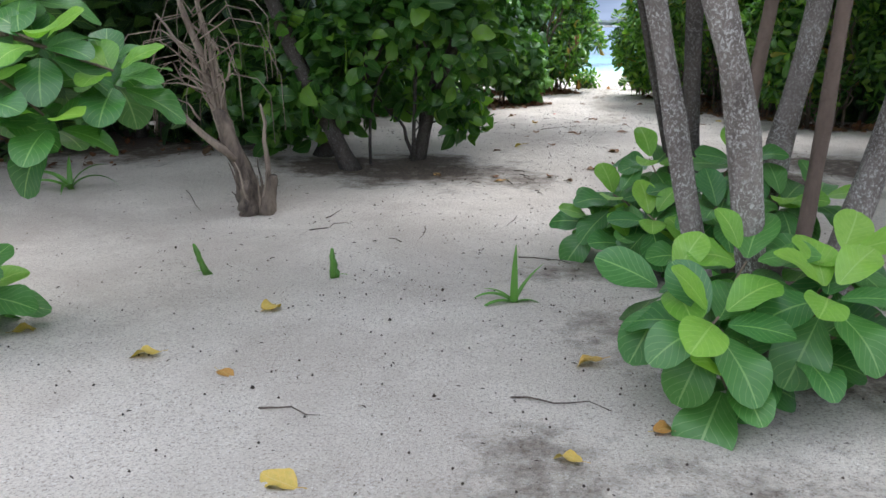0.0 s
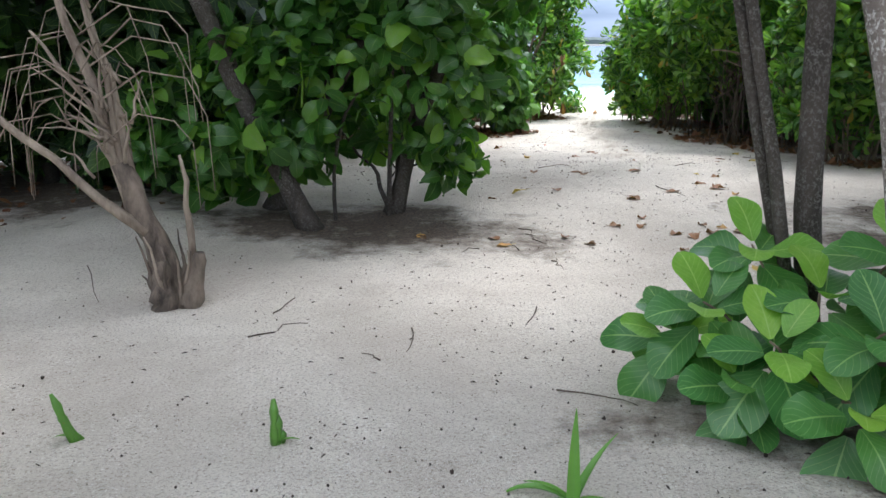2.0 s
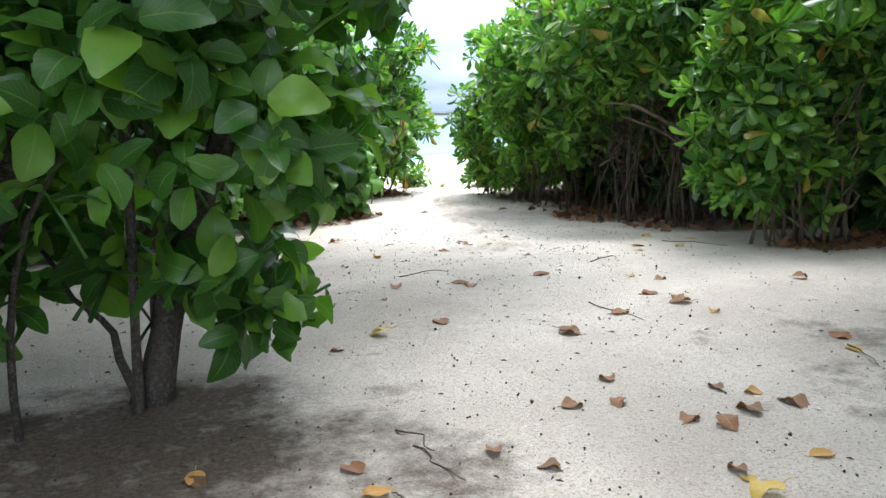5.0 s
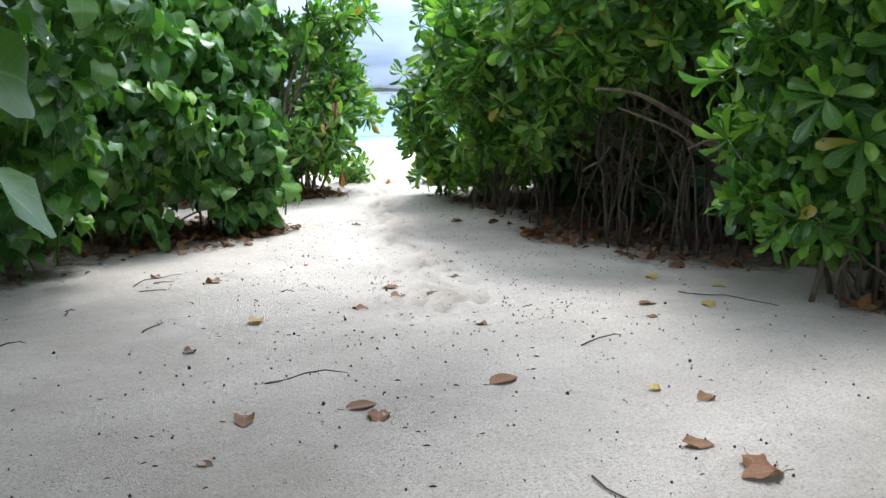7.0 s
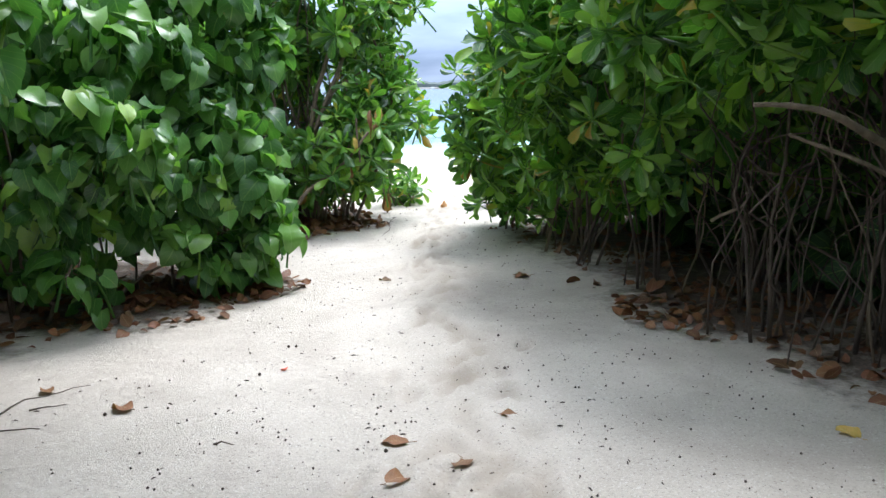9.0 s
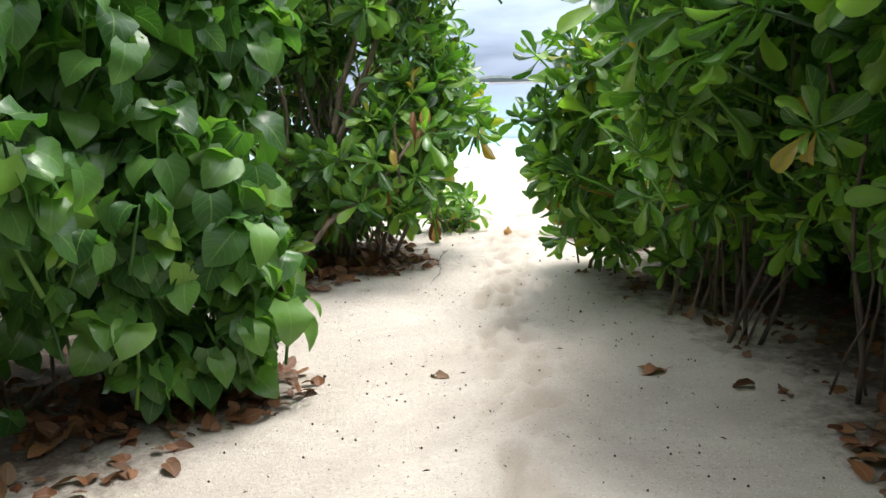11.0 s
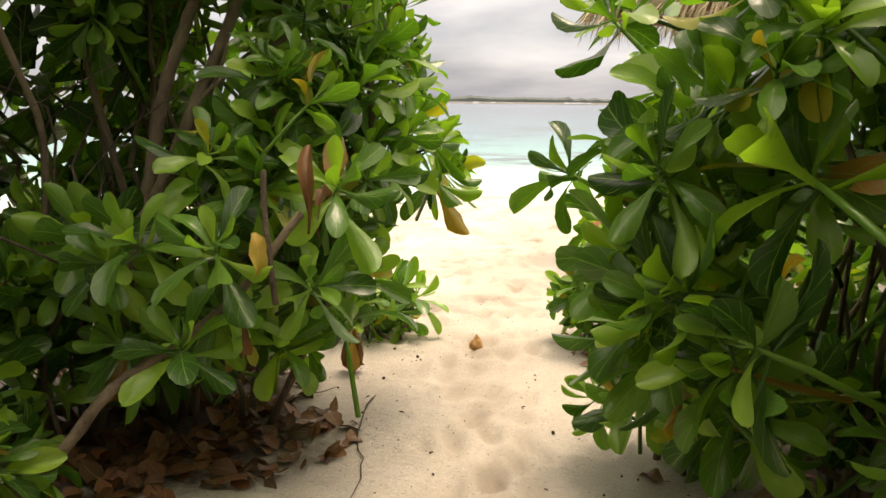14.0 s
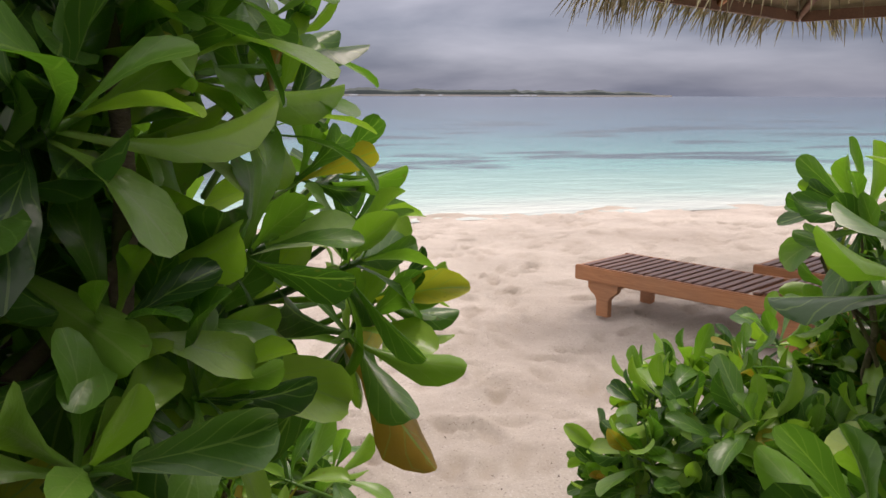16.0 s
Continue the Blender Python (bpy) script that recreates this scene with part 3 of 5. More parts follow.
    if tangle:
        n, x0, x1, y0, y1, top = tangle
        for i in range(n):
            a = Vector((rnd.uniform(x0, x1), rnd.uniform(y0, y1), 0))
            a.z = ground_z(a.x, a.y) - 0.03 + (0 if i % 3 else rnd.uniform(0.2, 0.9))
            e = a + Vector((rnd.gauss(0, 1.0), rnd.gauss(0, 0.5), 0))
            e.x = max(e.x, x0)
            e.z = rnd.uniform(0.5, 1.0) * top
            r = rnd.choice((0.005, 0.006, 0.008, 0.012))
            pts = curve_points(a - shift, e - shift, 13, rnd.uniform(-0.1, 0.35), 0.42, seed + i * 2.9, rnd.uniform(-0.4, 1.0))
            v, f, u = tube(pts, [r * (1 - 0.55 * k / 12) for k in range(13)], 6, 0.25)
            # most take the darker twig bark, so the hollow's shade is in their colour
            mesh_object("stem", v, f, M_STEM if i % 5 < 1 else M_TWIG, root, u, label="bare tangled stem")
    return root

# ---- shrubs along the path ----
# stems in darker twig bark, which puts the hedge's inner shade into colour
shrub("sea_lettuce_hedge", "tall glossy green sea lettuce hedge with bare tangled stems below", "shrub", "lettuce",
      [(4.8, 14.6), (5.1, 15.2), (4.7, 16.0), (5.6, 14.3), (4.6, 16.9), (5.9, 13.9), (5.4, 15.8), (5.3, 14.1), (6.0, 14.8)],
      [(4.9, 14.6, 2.25, 1.25, 1.3, 0.85), (4.75, 16.2, 1.85, 1.2, 1.4, 1.2), (5.3, 13.9, 2.5, 1.2, 0.9, 0.75), (6.6, 15.2, 1.7, 1.4, 2.2, 1.6)],
      1250, (3.3, 4.6, 12.5, 17.6), 3, stems=50, tangle=(64, 4.6, 6.1, 13.6, 15.7, 1.9), low=0.60, fine=290, stem_mat=M_TWIG, stem_r=0.0125, floor_at=lambda x, y: 0.75 * smooth(15.8, 14.4, y) * smooth(6.0, 5.4, x) + 0.4 * smooth(4.6, 5.2, x) * smooth(6.0, 5.4, x))
shrub("sea_lettuce_hedge", "tall glossy green sea lettuce hedge leaning over the sand path", "shrub", "lettuce",
      [(4.7, 17.6), (4.8, 18.4), (5.2, 19.0), (4.9, 18.0)],
      [(4.85, 17.9, 1.35, 1.2, 1.25, 1.3), (5.08, 18.9, 0.92, 0.92, 0.8, 0.82), (6.5, 18.2, 1.3, 1.2, 1.7, 1.4), (4.9, 18.0, 2.3, 1.1, 1.1, 0.6)],
      760, (3.5, 4.75, 16.5, 20.3), 4, stems=34, low=0.30, fine=300, floor_at=lambda x, y: 0.12 * smooth(18.0, 17.0, y))
shrub("low_sea_lettuce_shrub", "low bright green sea lettuce shrub at the edge of the beach", "shrub", "lettuce",
      [(5.2, 20.5), (5.6, 20.7)], [(5.1, 20.65, 0.32, 0.48, 0.44, 0.36), (5.85, 20.4, 0.48, 0.8, 0.55, 0.46)],
      200, (4.4, 6.3, 19.5, 21.3), 5, stems=12, low=0.08, fine=280, scale=0.85)
shrub("sea_lettuce_shrub", "young light green sea lettuce shoots above the low shrub", "shrub", "lettuce",
      [(5.5, 20.4), (5.6, 20.3)], [(5.52, 20.4, 1.08, 0.34, 0.3, 0.38)], 18, (4.4, 6.3, 19.5, 21.3), 15, stems=7, low=0.5, fine=280, inner=0.1)
shrub("sea_lettuce_shrub", "dense green sea lettuce shrub with leaves down to the sand", "shrub", "lettuce",
      [(5.2, 12.0), (5.5, 11.8), (5.0, 11.9)], [(5.25, 12.1, 1.35, 1.0, 0.75, 1.2), (6.6, 11.9, 1.6, 1.3, 1.0, 1.5), (5.4, 11.7, 2.5, 1.3, 0.7, 0.7)],
      620, (4.0, 6.2, 11, 13.2), 6, stems=26, low=0.35, fine=250)
beach_shrub = shrub("sea_lettuce_shrub", "large green sea lettuce shrub at the end of the path", "shrub", "lettuce",
      [(2.35, 19.9), (2.8, 20.5), (2.2, 20.3), (2.6, 20.0)],
      [(2.45, 19.9, 1.15, 1.0, 0.95, 1.05), (1.5, 20.1, 1.5, 1.3, 1.1, 1.45), (3.05, 20.4, 1.42, 0.85, 0.85, 0.75), (2.5, 20.0, 2.5, 1.12, 1.0, 0.75), (0.2, 20.6, 1.6, 1.5, 1.2, 1.5), (0.5, 19.5, 1.4, 0.9, 0.7, 1.4)],
      900, (1.7, 4.3, 18.5, 20.5), 7, stems=24, low=0.12, fine=300, stem_r=0.022, tangle=(26, 0.4, 2.2, 19.2, 19.9, 2.0), hollow=lambda p: 1.2 < p.x < 2.55 and p.y < 19.75 and p.z > 1.0, floor_at=lambda x, y: 0.85 * smooth(2.9, 3.45, x) + 0.35 * smooth(19.7, 19.2, y))
shrub("low_sea_lettuce_shrub", "low bright sea lettuce clump on the sand by the path", "shrub", "lettuce",
      [(3.55, 21.15)], [(3.58, 21.15, 0.18, 0.33, 0.27, 0.24)], 14, (3, 4.5, 20, 22), 16, stems=6, low=0.05, fine=60, inner=0.1, scale=0.95, gap=-0.6)
shrub("low_sea_lettuce_shrub", "low sea lettuce shoots under the leaning hedge", "shrub", "lettuce",
      [(4.45, 18.9)], [(4.38, 18.95, 0.32, 0.36, 0.32, 0.28)], 18, (3, 5, 18, 20), 17, stems=6, low=0.06, fine=60, inner=0.1, scale=0.95, gap=-0.6)
shrub("heart_leaved_shrub", "green heart-leaved hibiscus shrub hanging over the path", "shrub", "heart",
      [(1.2, 16.9), (0.6, 16.6), (1.5, 17.2), (0.2, 16.2)],
      [(1.1, 16.95, 1.1, 0.92, 0.72, 1.15), (0.3, 16.4, 1.3, 1.2, 1.0, 1.3), (1.1, 17.2, 2.1, 1.05, 0.8, 0.8), (-0.8, 16.9, 1.6, 1.4, 1.2, 1.6), (1.55, 16.65, 0.6, 0.52, 0.42, 0.55)],
      1080, (0.9, 2.6, 15.6, 17.7), 8, stems=20, low=0.12, fine=300)
shrub("heart_leaved_shrub", "light green heart-leaved shrub leaning over the sand", "shrub", "heart",
      [(-0.7, 14.6), (-1.0, 14.2), (-0.6, 15.0)],
      [(-0.6, 14.7, 1.25, 1.05, 0.95, 1.2), (-1.8, 14.2, 1.5, 1.3, 1.2, 1.5), (-0.05, 14.0, 1.9, 0.9, 0.8, 0.7)],
      600, (-0.3, 1.2, 13, 15.6), 9, stems=16, low=0.15, fine=250)

# ---- woodland trees ----
def tree(name, label, base, top, radii, mat, crown, seed, kind="wood", count=160, limbs=4, lean=0.12, fork=None, spread=0.9):
    """A tapered, slightly crooked trunk with limbs that end in a crown of leaf sprays."""
    rnd = random.Random(seed)
    gz = ground_z(*base)
    root = thing(name, (base[0], base[1], gz), label, "tree")
    o = Vector((base[0], base[1], gz))
    pts = curve_points((0, 0, -0.05), Vector(top) - o, 14, 0.0, lean, seed * 2.3)
    rr = [radii[0] + (radii[1] - radii[0]) * k / 13 for k in range(14)]
    rr[0] *= 1.35
    rr[1] *= 1.1
    v, f, u = tube(pts, rr, 12, 0.28)
    mesh_object("trunk", v, f, mat, root, u)
    cc = Vector(crown[:3]) - o
    for i in range(limbs):
        a = rnd.uniform(0, 6.28)
        end = cc + Vector((math.cos(a) * crown[3] * spread, math.sin(a) * crown[3] * spread, rnd.uniform(-0.3, 0.6) * crown[4]))
        st = pts[rnd.randint(9, 13)]
        lv, lf, lu = tube(curve_points(st, end, 7, 0.12, 0.25, seed + i), [radii[1] * 0.75 * (1 - 0.7 * k / 6) for k in range(7)], 7, 0.2)
        mesh_object("limb", lv, lf, mat, root, lu)
    poses = []
    for i in range(count):
        d = Vector((rnd.gauss(0, 1), rnd.gauss(0, 1), rnd.gauss(0, 1))).normalized() * rnd.uniform(0.35, 1.05)
        p = cc + Vector((d.x * crown[3], d.y * crown[3], d.z * crown[4]))
        if noise.noise((p + o) * 0.9) < -0.25:
            continue
        poses.append(aim(p, Vector((d.x, d.y, 0.8)) + Vector((rnd.gauss(0, 0.4), rnd.gauss(0, 0.4), 0)), rnd.uniform(0, 6), rnd.uniform(0.8, 1.3)))
    if poses:
        merged(root, poses, kind, seed, "crown")
    return root


tree("lichen_tree", "slender tree with pale lichen-spotted grey bark", (1.33, 3.8), (0.45, 3.85, 3.6), (0.055, 0.045), M_BARK, (0.2, 4.2, 4.9, 1.6, 0.8), 51, count=110, lean=0.07)
tree("lichen_tree", "stout grey-barked tree with lichen and a torn scar", (1.42, 3.4), (0.68, 3.4, 3.6), (0.068, 0.055), M_BARK, (1.3, 3.0, 4.9, 1.7, 0.8), 52, count=110, lean=0.09)
tree("slender_tree", "slender tree with smooth reddish-brown bark", (1.93, 4.4), (2.2, 4.45, 3.4), (0.042, 0.034), M_BARK_BROWN, (2.4, 4.6, 4.6, 1.5, 0.7), 53, count=100, lean=0.03)
tree("leaning_tree", "leaning grey tree with lichen-flecked bark", (2.18, 4.55), (3.1, 4.7, 3.3), (0.085, 0.06), M_BARK, (3.4, 4.8, 4.6, 1.7, 0.8), 54, count=110, lean=0.05)
tree("slender_tree", "slender brown tree behind the lichen trees", (1.72, 5.0), (2.1, 5.1, 3.6), (0.045, 0.035), M_BARK_BROWN, (2.2, 5.4, 4.8, 1.4, 0.7), 55, count=90, lean=0.04)
tree("dark_tree", "dark thin tree forked near its base", (1.70, 5.5), (0.83, 5.55, 3.2), (0.028, 0.02), M_BARK_DARK, (0.8, 6.0, 4.8, 1.3, 0.7), 56, count=80, lean=0.04)
tree("dark_tree", "dark thin tree beside the path", (1.63, 5.4), (0.98, 5.5, 3.3), (0.03, 0.022), M_BARK_DARK, (1.2, 5.8, 4.9, 1.2, 0.6), 58, count=70, lean=0.03)
tree("dark_tree", "dark upright tree trunk beside the path", (1.70, 5.5), (1.46, 5.5, 3.6), (0.062, 0.052), M_BARK_DARK, (1.6, 6.2, 4.9, 1.6, 0.8), 57, count=100, lean=0.03)
tree("dark_tree", "thick leaning tree with lichen at its foot", (1.97, 5.15), (2.6, 5.3, 3.6), (0.085, 0.06), M_BARK, (2.8, 5.8, 4.9, 1.6, 0.8), 63, count=100, lean=0.06)
tree("dark_tree", "leaning dark tree with a low spreading crown", (-0.95, 8.58), (-2.15, 8.6, 2.7), (0.085, 0.065), M_BARK_DARK, (-2.4, 9.2, 3.6, 2.0, 1.0), 59, "broad", 260, lean=0.06)
tree("dark_tree", "dark crooked tree under dense leaves", (-0.30, 9.15), (0.35, 9.2, 2.4), (0.075, 0.045), M_BARK_DARK, (0.1, 9.6, 3.3, 1.5, 0.9), 60, "broad", 240, lean=0.16)
tree("dark_tree", "straight thin dark stem under the leaves", (-0.33, 9.02), (-0.25, 9.0, 2.4), (0.022, 0.015), M_BARK_DARK, (-0.2, 9.2, 2.6, 0.8, 0.4), 64, "broad", 30, lean=0.02)
tree("dark_tree", "leaning dark tree behind the leafy tree", (-1.35, 9.3), (0.0, 9.1, 2.7), (0.10, 0.07), M_BARK_DARK, (-0.8, 9.8, 3.6, 1.6, 0.9), 61, "broad", 200, lean=0.06)

shrub("broad_leaved_tree_skirt", "low dense skirt of dark green rounded leaves under the trees", "shrub", "broad",
      [(-0.33, 9.1), (-0.22, 9.25), (-0.8, 8.8)],
      [(-0.75, 8.95, 1.15, 1.15, 0.72, 0.95), (0.22, 9.1, 1.25, 0.68, 0.6, 0.9), (-0.3, 9.3, 2.2, 1.3, 0.9, 0.8), (-1.75, 8.95, 0.85, 0.75, 0.5, 0.6)],
      520, (-2.6, 1.3, 8.0, 9.6), 62, gap=-0.16, stems=5, low=0.42, fine=290, stem_mat=M_BARK_DARK, stem_r=0.02, floor_at=lambda x, y: 0.22 * math.exp(-((x + 0.3) / 0.45) ** 2) - 0.4 * smooth(-0.7, -1.2, x) - 0.42 * smooth(0.05, 0.35, x))

# deep woods that close the place on both sides and behind
def woods(name, label, blobs, trunks, count, seed, low=0.2):
    rnd = random.Random(seed)
    root = thing(name, (blobs[0][0], blobs[0][1], 0), label, "woodland", kind="stuff")
    o = Vector(root.location)
    poses = []
    while len(poses) < count:
        cx, cy, cz, rx, ry, rz = rnd.choice(blobs)
        d = Vector((rnd.gauss(0, 1), rnd.gauss(0, 1), rnd.gauss(0, 1))).normalized() * rnd.uniform(0.55, 1.0)
        p = Vector((cx + d.x * rx, cy + d.y * ry, cz + d.z * rz))
        if p.z < low:
            continue
        poses.append(aim(p - o, Vector((d.x, d.y, 0.5)) + Vector((rnd.gauss(0, 0.4), rnd.gauss(0, 0.4), 0)), rnd.uniform(0, 6), rnd.uniform(0.9, 1.5)))
    merged(root, poses, "wood", seed)
    for i in range(trunks):
        b_ = rnd.choice(blobs)
        x, y = b_[0] + rnd.uniform(-0.8, 0.8) * b_[3], b_[1] + rnd.uniform(-0.8, 0.8) * b_[4]
        v, f, u = tube(curve_points(Vector((x, y, -0.05)) - o, Vector((x + rnd.gauss(0, 0.5), y + rnd.gauss(0, 0.5), 4)) - o, 8, 0, 0.25, seed + i), [rnd.uniform(0.04, 0.1)] * 8, 7, 0.2)
        mesh_object("trunk", v, f, M_BARK_DARK, root, u)
    return root


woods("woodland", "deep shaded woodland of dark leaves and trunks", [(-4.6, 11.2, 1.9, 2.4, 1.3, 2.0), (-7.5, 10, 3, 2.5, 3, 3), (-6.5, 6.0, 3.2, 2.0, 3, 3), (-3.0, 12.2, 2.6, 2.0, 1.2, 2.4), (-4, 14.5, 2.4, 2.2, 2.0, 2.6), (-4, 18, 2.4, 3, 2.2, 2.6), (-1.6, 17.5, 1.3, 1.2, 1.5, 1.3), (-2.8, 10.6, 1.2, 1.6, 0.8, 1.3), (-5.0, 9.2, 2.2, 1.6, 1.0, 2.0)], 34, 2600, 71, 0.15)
# blobs nearer than x 7.5: added dark leaves standing in for hedge shade
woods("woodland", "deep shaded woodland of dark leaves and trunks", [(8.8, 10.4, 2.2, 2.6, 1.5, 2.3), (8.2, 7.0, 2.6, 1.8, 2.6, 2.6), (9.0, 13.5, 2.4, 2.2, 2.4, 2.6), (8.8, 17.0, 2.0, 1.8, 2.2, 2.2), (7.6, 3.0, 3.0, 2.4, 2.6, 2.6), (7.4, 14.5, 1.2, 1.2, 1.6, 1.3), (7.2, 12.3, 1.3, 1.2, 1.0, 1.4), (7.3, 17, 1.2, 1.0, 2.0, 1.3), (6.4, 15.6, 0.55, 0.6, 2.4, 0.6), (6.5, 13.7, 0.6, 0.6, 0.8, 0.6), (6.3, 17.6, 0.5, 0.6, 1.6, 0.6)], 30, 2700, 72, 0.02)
woods("woodland", "dark woodland behind the start of the path", [(-4.5, -4, 2.6, 3.5, 2, 3), (1, -6, 2.6, 4, 2, 3), (6.5, -3.5, 2.6, 3.5, 2, 3), (-7, 1, 2.8, 2, 3.5, 3)], 16, 600, 73, 0.3)
# unseen leaf masses added overhead to dim the light on clearing and path
woods("unseen_shade_canopy", "added unseen leaf masses that shade the sand clearing", [(-4.2, 6.0, 5.2, 1.6, 2.4, 0.8), (4.5, 1.0, 5.2, 1.8, 2.0, 0.7), (3.8, 4.5, 5.2, 2.2, 3.0, 0.8), (4.4, 8.5, 5.0, 2.0, 2.4, 0.8), (5.6, 9.8, 3.9, 1.5, 1.3, 0.7), (5.4, 7.5, 4.2, 1.6, 1.6, 0.7), (0.8, 5.0, 5.6, 2.6, 2.6, 0.8), (7.2, 9.0, 4.6, 2.2, 2.4, 0.8), (7.0, 5.0, 4.8, 2.2, 2.6, 0.8), (-4.5, 8.8, 4.8, 2.4, 2.2, 0.8), (-1.0, 8.0, 5.2, 2.2, 1.6, 0.7), (-0.5, 12.2, 5.0, 2.2, 2.2, 0.8), (0.6, 14.2, 5.4, 2.0, 2.0, 0.8), (-2.6, 10.5, 4.6, 2.2, 1.6, 0.7), (1.2, 11.5, 5.8, 1.8, 1.8, 0.7), (3.2, 13.2, 6.0, 1.8, 2.4, 0.7)], 0, 2000, 74, 2.5)
# unseen leaf mass added to block light from above the hollow hedge
woods("unseen_shade_crown", "added unseen leaf mass shading the hollow hedge", [(6.3, 14.6, 3.3, 1.5, 1.5, 0.5), (6.2, 16.6, 3.1, 1.3, 1.5, 0.5), (6.6, 13.4, 3.4, 1.3, 1.0, 0.5)], 0, 420, 75, 2.4)
# another unseen mass, added to dim the beach shrub from above
woods("unseen_shade_crown", "added unseen leaf mass shading the large beach shrub", [(0.8, 19.9, 3.3, 1.5, 1.2, 0.4), (-0.6, 19.6, 3.2, 1.4, 1.2, 0.4), (2.3, 20.0, 3.5, 1.1, 1.1, 0.4)], 0, 420, 76, 2.7)

# added dark leaves close sky gaps and stand in for the shrub's inner shade
woods("hedge_backing", "added dark leaf backing behind the large beach shrub", [(1.7, 20.8, 1.7, 0.9, 0.4, 1.3), (0.3, 20.8, 1.6, 1.2, 0.4, 1.4)], 0, 80, 77, 0.15)

# ---- sea lettuce limbs with leaf scars, at the end of the path ----
for a, b_, r0, r1, sg in (((1.66, 18.95, 0.03), (2.94, 18.87, 1.08), 0.024, 0.013, -0.08), ((2.05, 19.8, 0.0), (1.9, 19.5, 2.0), 0.018, 0.012, 0.0),
                         ((5.9, 13.7, 0.3), (4.0, 13.5, 1.45), 0.036, 0.010, 0.30), ((5.8, 13.7, 0.5), (4.3, 13.6, 1.28), 0.02, 0.008, 0.05), ((5.95, 13.5, 0.1), (4.7, 13.3, 1.0), 0.024, 0.010, 0.35)):
    rt = thing("bare_limb", (a[0], a[1], ground_z(a[0], a[1])), "bare curved limb of a shrub rising from the leaf litter", "branch", "bare limbs")
    pts = curve_points(Vector(a) - Vector(rt.location) - Vector((0, 0, 0.05)), Vector(b_) - Vector(rt.location), 22, sg, 0.12, a[0] * 7)
    v, f, u = tube(pts, [(r0 + (r1 - r0) * k / 21) * (1 + 0.10 * (k % 2)) for k in range(22)], 8, 0.15)
    mesh_object("limb", v, f, M_STEM, rt, u)

def limb_along(points, r0, r1, mat=M_STEM):
    """A ringed limb of the beach shrub through a few points."""
    o = Vector(beach_shrub.location)
    ctrl = [Vector(p) - o for p in points]
    pts = []
    for q in range(len(ctrl) - 1):
        c0, c3 = ctrl[max(q - 1, 0)], ctrl[min(q + 2, len(ctrl) - 1)]
        for k in range(8):
            t = k / 8
            a, b_ = ctrl[q], ctrl[q + 1]
            pts.append(0.5 * (2 * a + (b_ - c0) * t + (2 * c0 - 5 * a + 4 * b_ - c3) * t * t + (3 * a - c0 - 3 * b_ + c3) * t ** 3))
    pts.append(ctrl[-1])
    n_ = len(pts) - 1
    v, f, u = tube(pts, [(r0 + (r1 - r0) * k / n_) * (1.07 if k % 2 else 0.95) for k in range(n_ + 1)], 10, 0.12)
    mesh_object("limb", v, f, mat, beach_shrub, u, label="bare ringed limb")


limb_along([(2.05, 19.75, 0.0), (2.25, 19.7, 0.7), (2.33, 19.7, 1.05), (2.42, 19.7, 1.49), (2.54, 19.7, 1.83), (2.68, 19.75, 2.3)], 0.032, 0.022)
limb_along([(1.72, 19.7, -0.02), (2.05, 19.7, 0.58), (2.23, 19.7, 0.84), (2.40, 19.68, 1.12), (2.53, 19.66, 1.42), (2.67, 19.66, 1.73), (2.85, 19.7, 2.2)], 0.034, 0.022)
limb_along([(2.53, 19.66, 1.42), (2.72, 19.6, 1.60), (3.0, 19.7, 1.76)], 0.014, 0.009)
limb_along([(2.80, 19.75, 0.0), (3.08, 19.55, 0.7), (3.16, 19.5, 1.04), (3.24, 19.5, 1.34), (3.22, 19.7, 1.7), (3.1, 19.95, 2.1)], 0.018, 0.013, M_BARK_BROWN)
limb_along([(2.86, 19.6, 1.02), (3.09, 19.5, 1.20), (3.24, 19.5, 1.35)], 0.012, 0.013, M_BARK_BROWN)
limb_along([(2.81, 18.89, 0.78), (2.80, 18.87, 0.87), (2.78, 18.87, 1.10), (2.78, 18.87, 1.235)], 0.011, 0.009, M_BARK_BROWN)
for base, az, el, ln, curl, mat, lab in (((2.92, 18.87, 1.02), 15, 82, 0.29, -0.3, M_DEADLEAF, "withered brown curled leaf"), ((2.96, 18.9, 1.0), -30, 70, 0.22, 0.9, M_DEADLEAF, "withered brown curled leaf"),
                                         ((2.74, 18.8, 1.04), 215, -60, 0.16, 0.9, M_YELLOW, "yellowing spotted leaf"), ((2.70, 18.86, 0.80), 175, -65, 0.2, 0.8, M_DEADLEAF, "withered brown curled leaf")):
    pv, pf, pu = leaf_shape("oval" if mat is M_YELLOW else "spoon", 8)
    pv = pv.copy()
    pv[:, 2] *= 2.6 if mat is M_DEADLEAF else 0.8
    pv[:, 0] *= 0.55 if mat is M_DEADLEAF else 0.8
    mesh_object("withered_leaf", put(bend(pv, curl, 0.5, 0.3, 1.0), leaf_pose(radians(az), radians(el), Vector(base) - Vector(beach_shrub.location), ln)), pf, mat, beach_shrub, pu, label=lab)

# a fresh shoot that leans out of the beach shrub
rnd = random.Random(58)
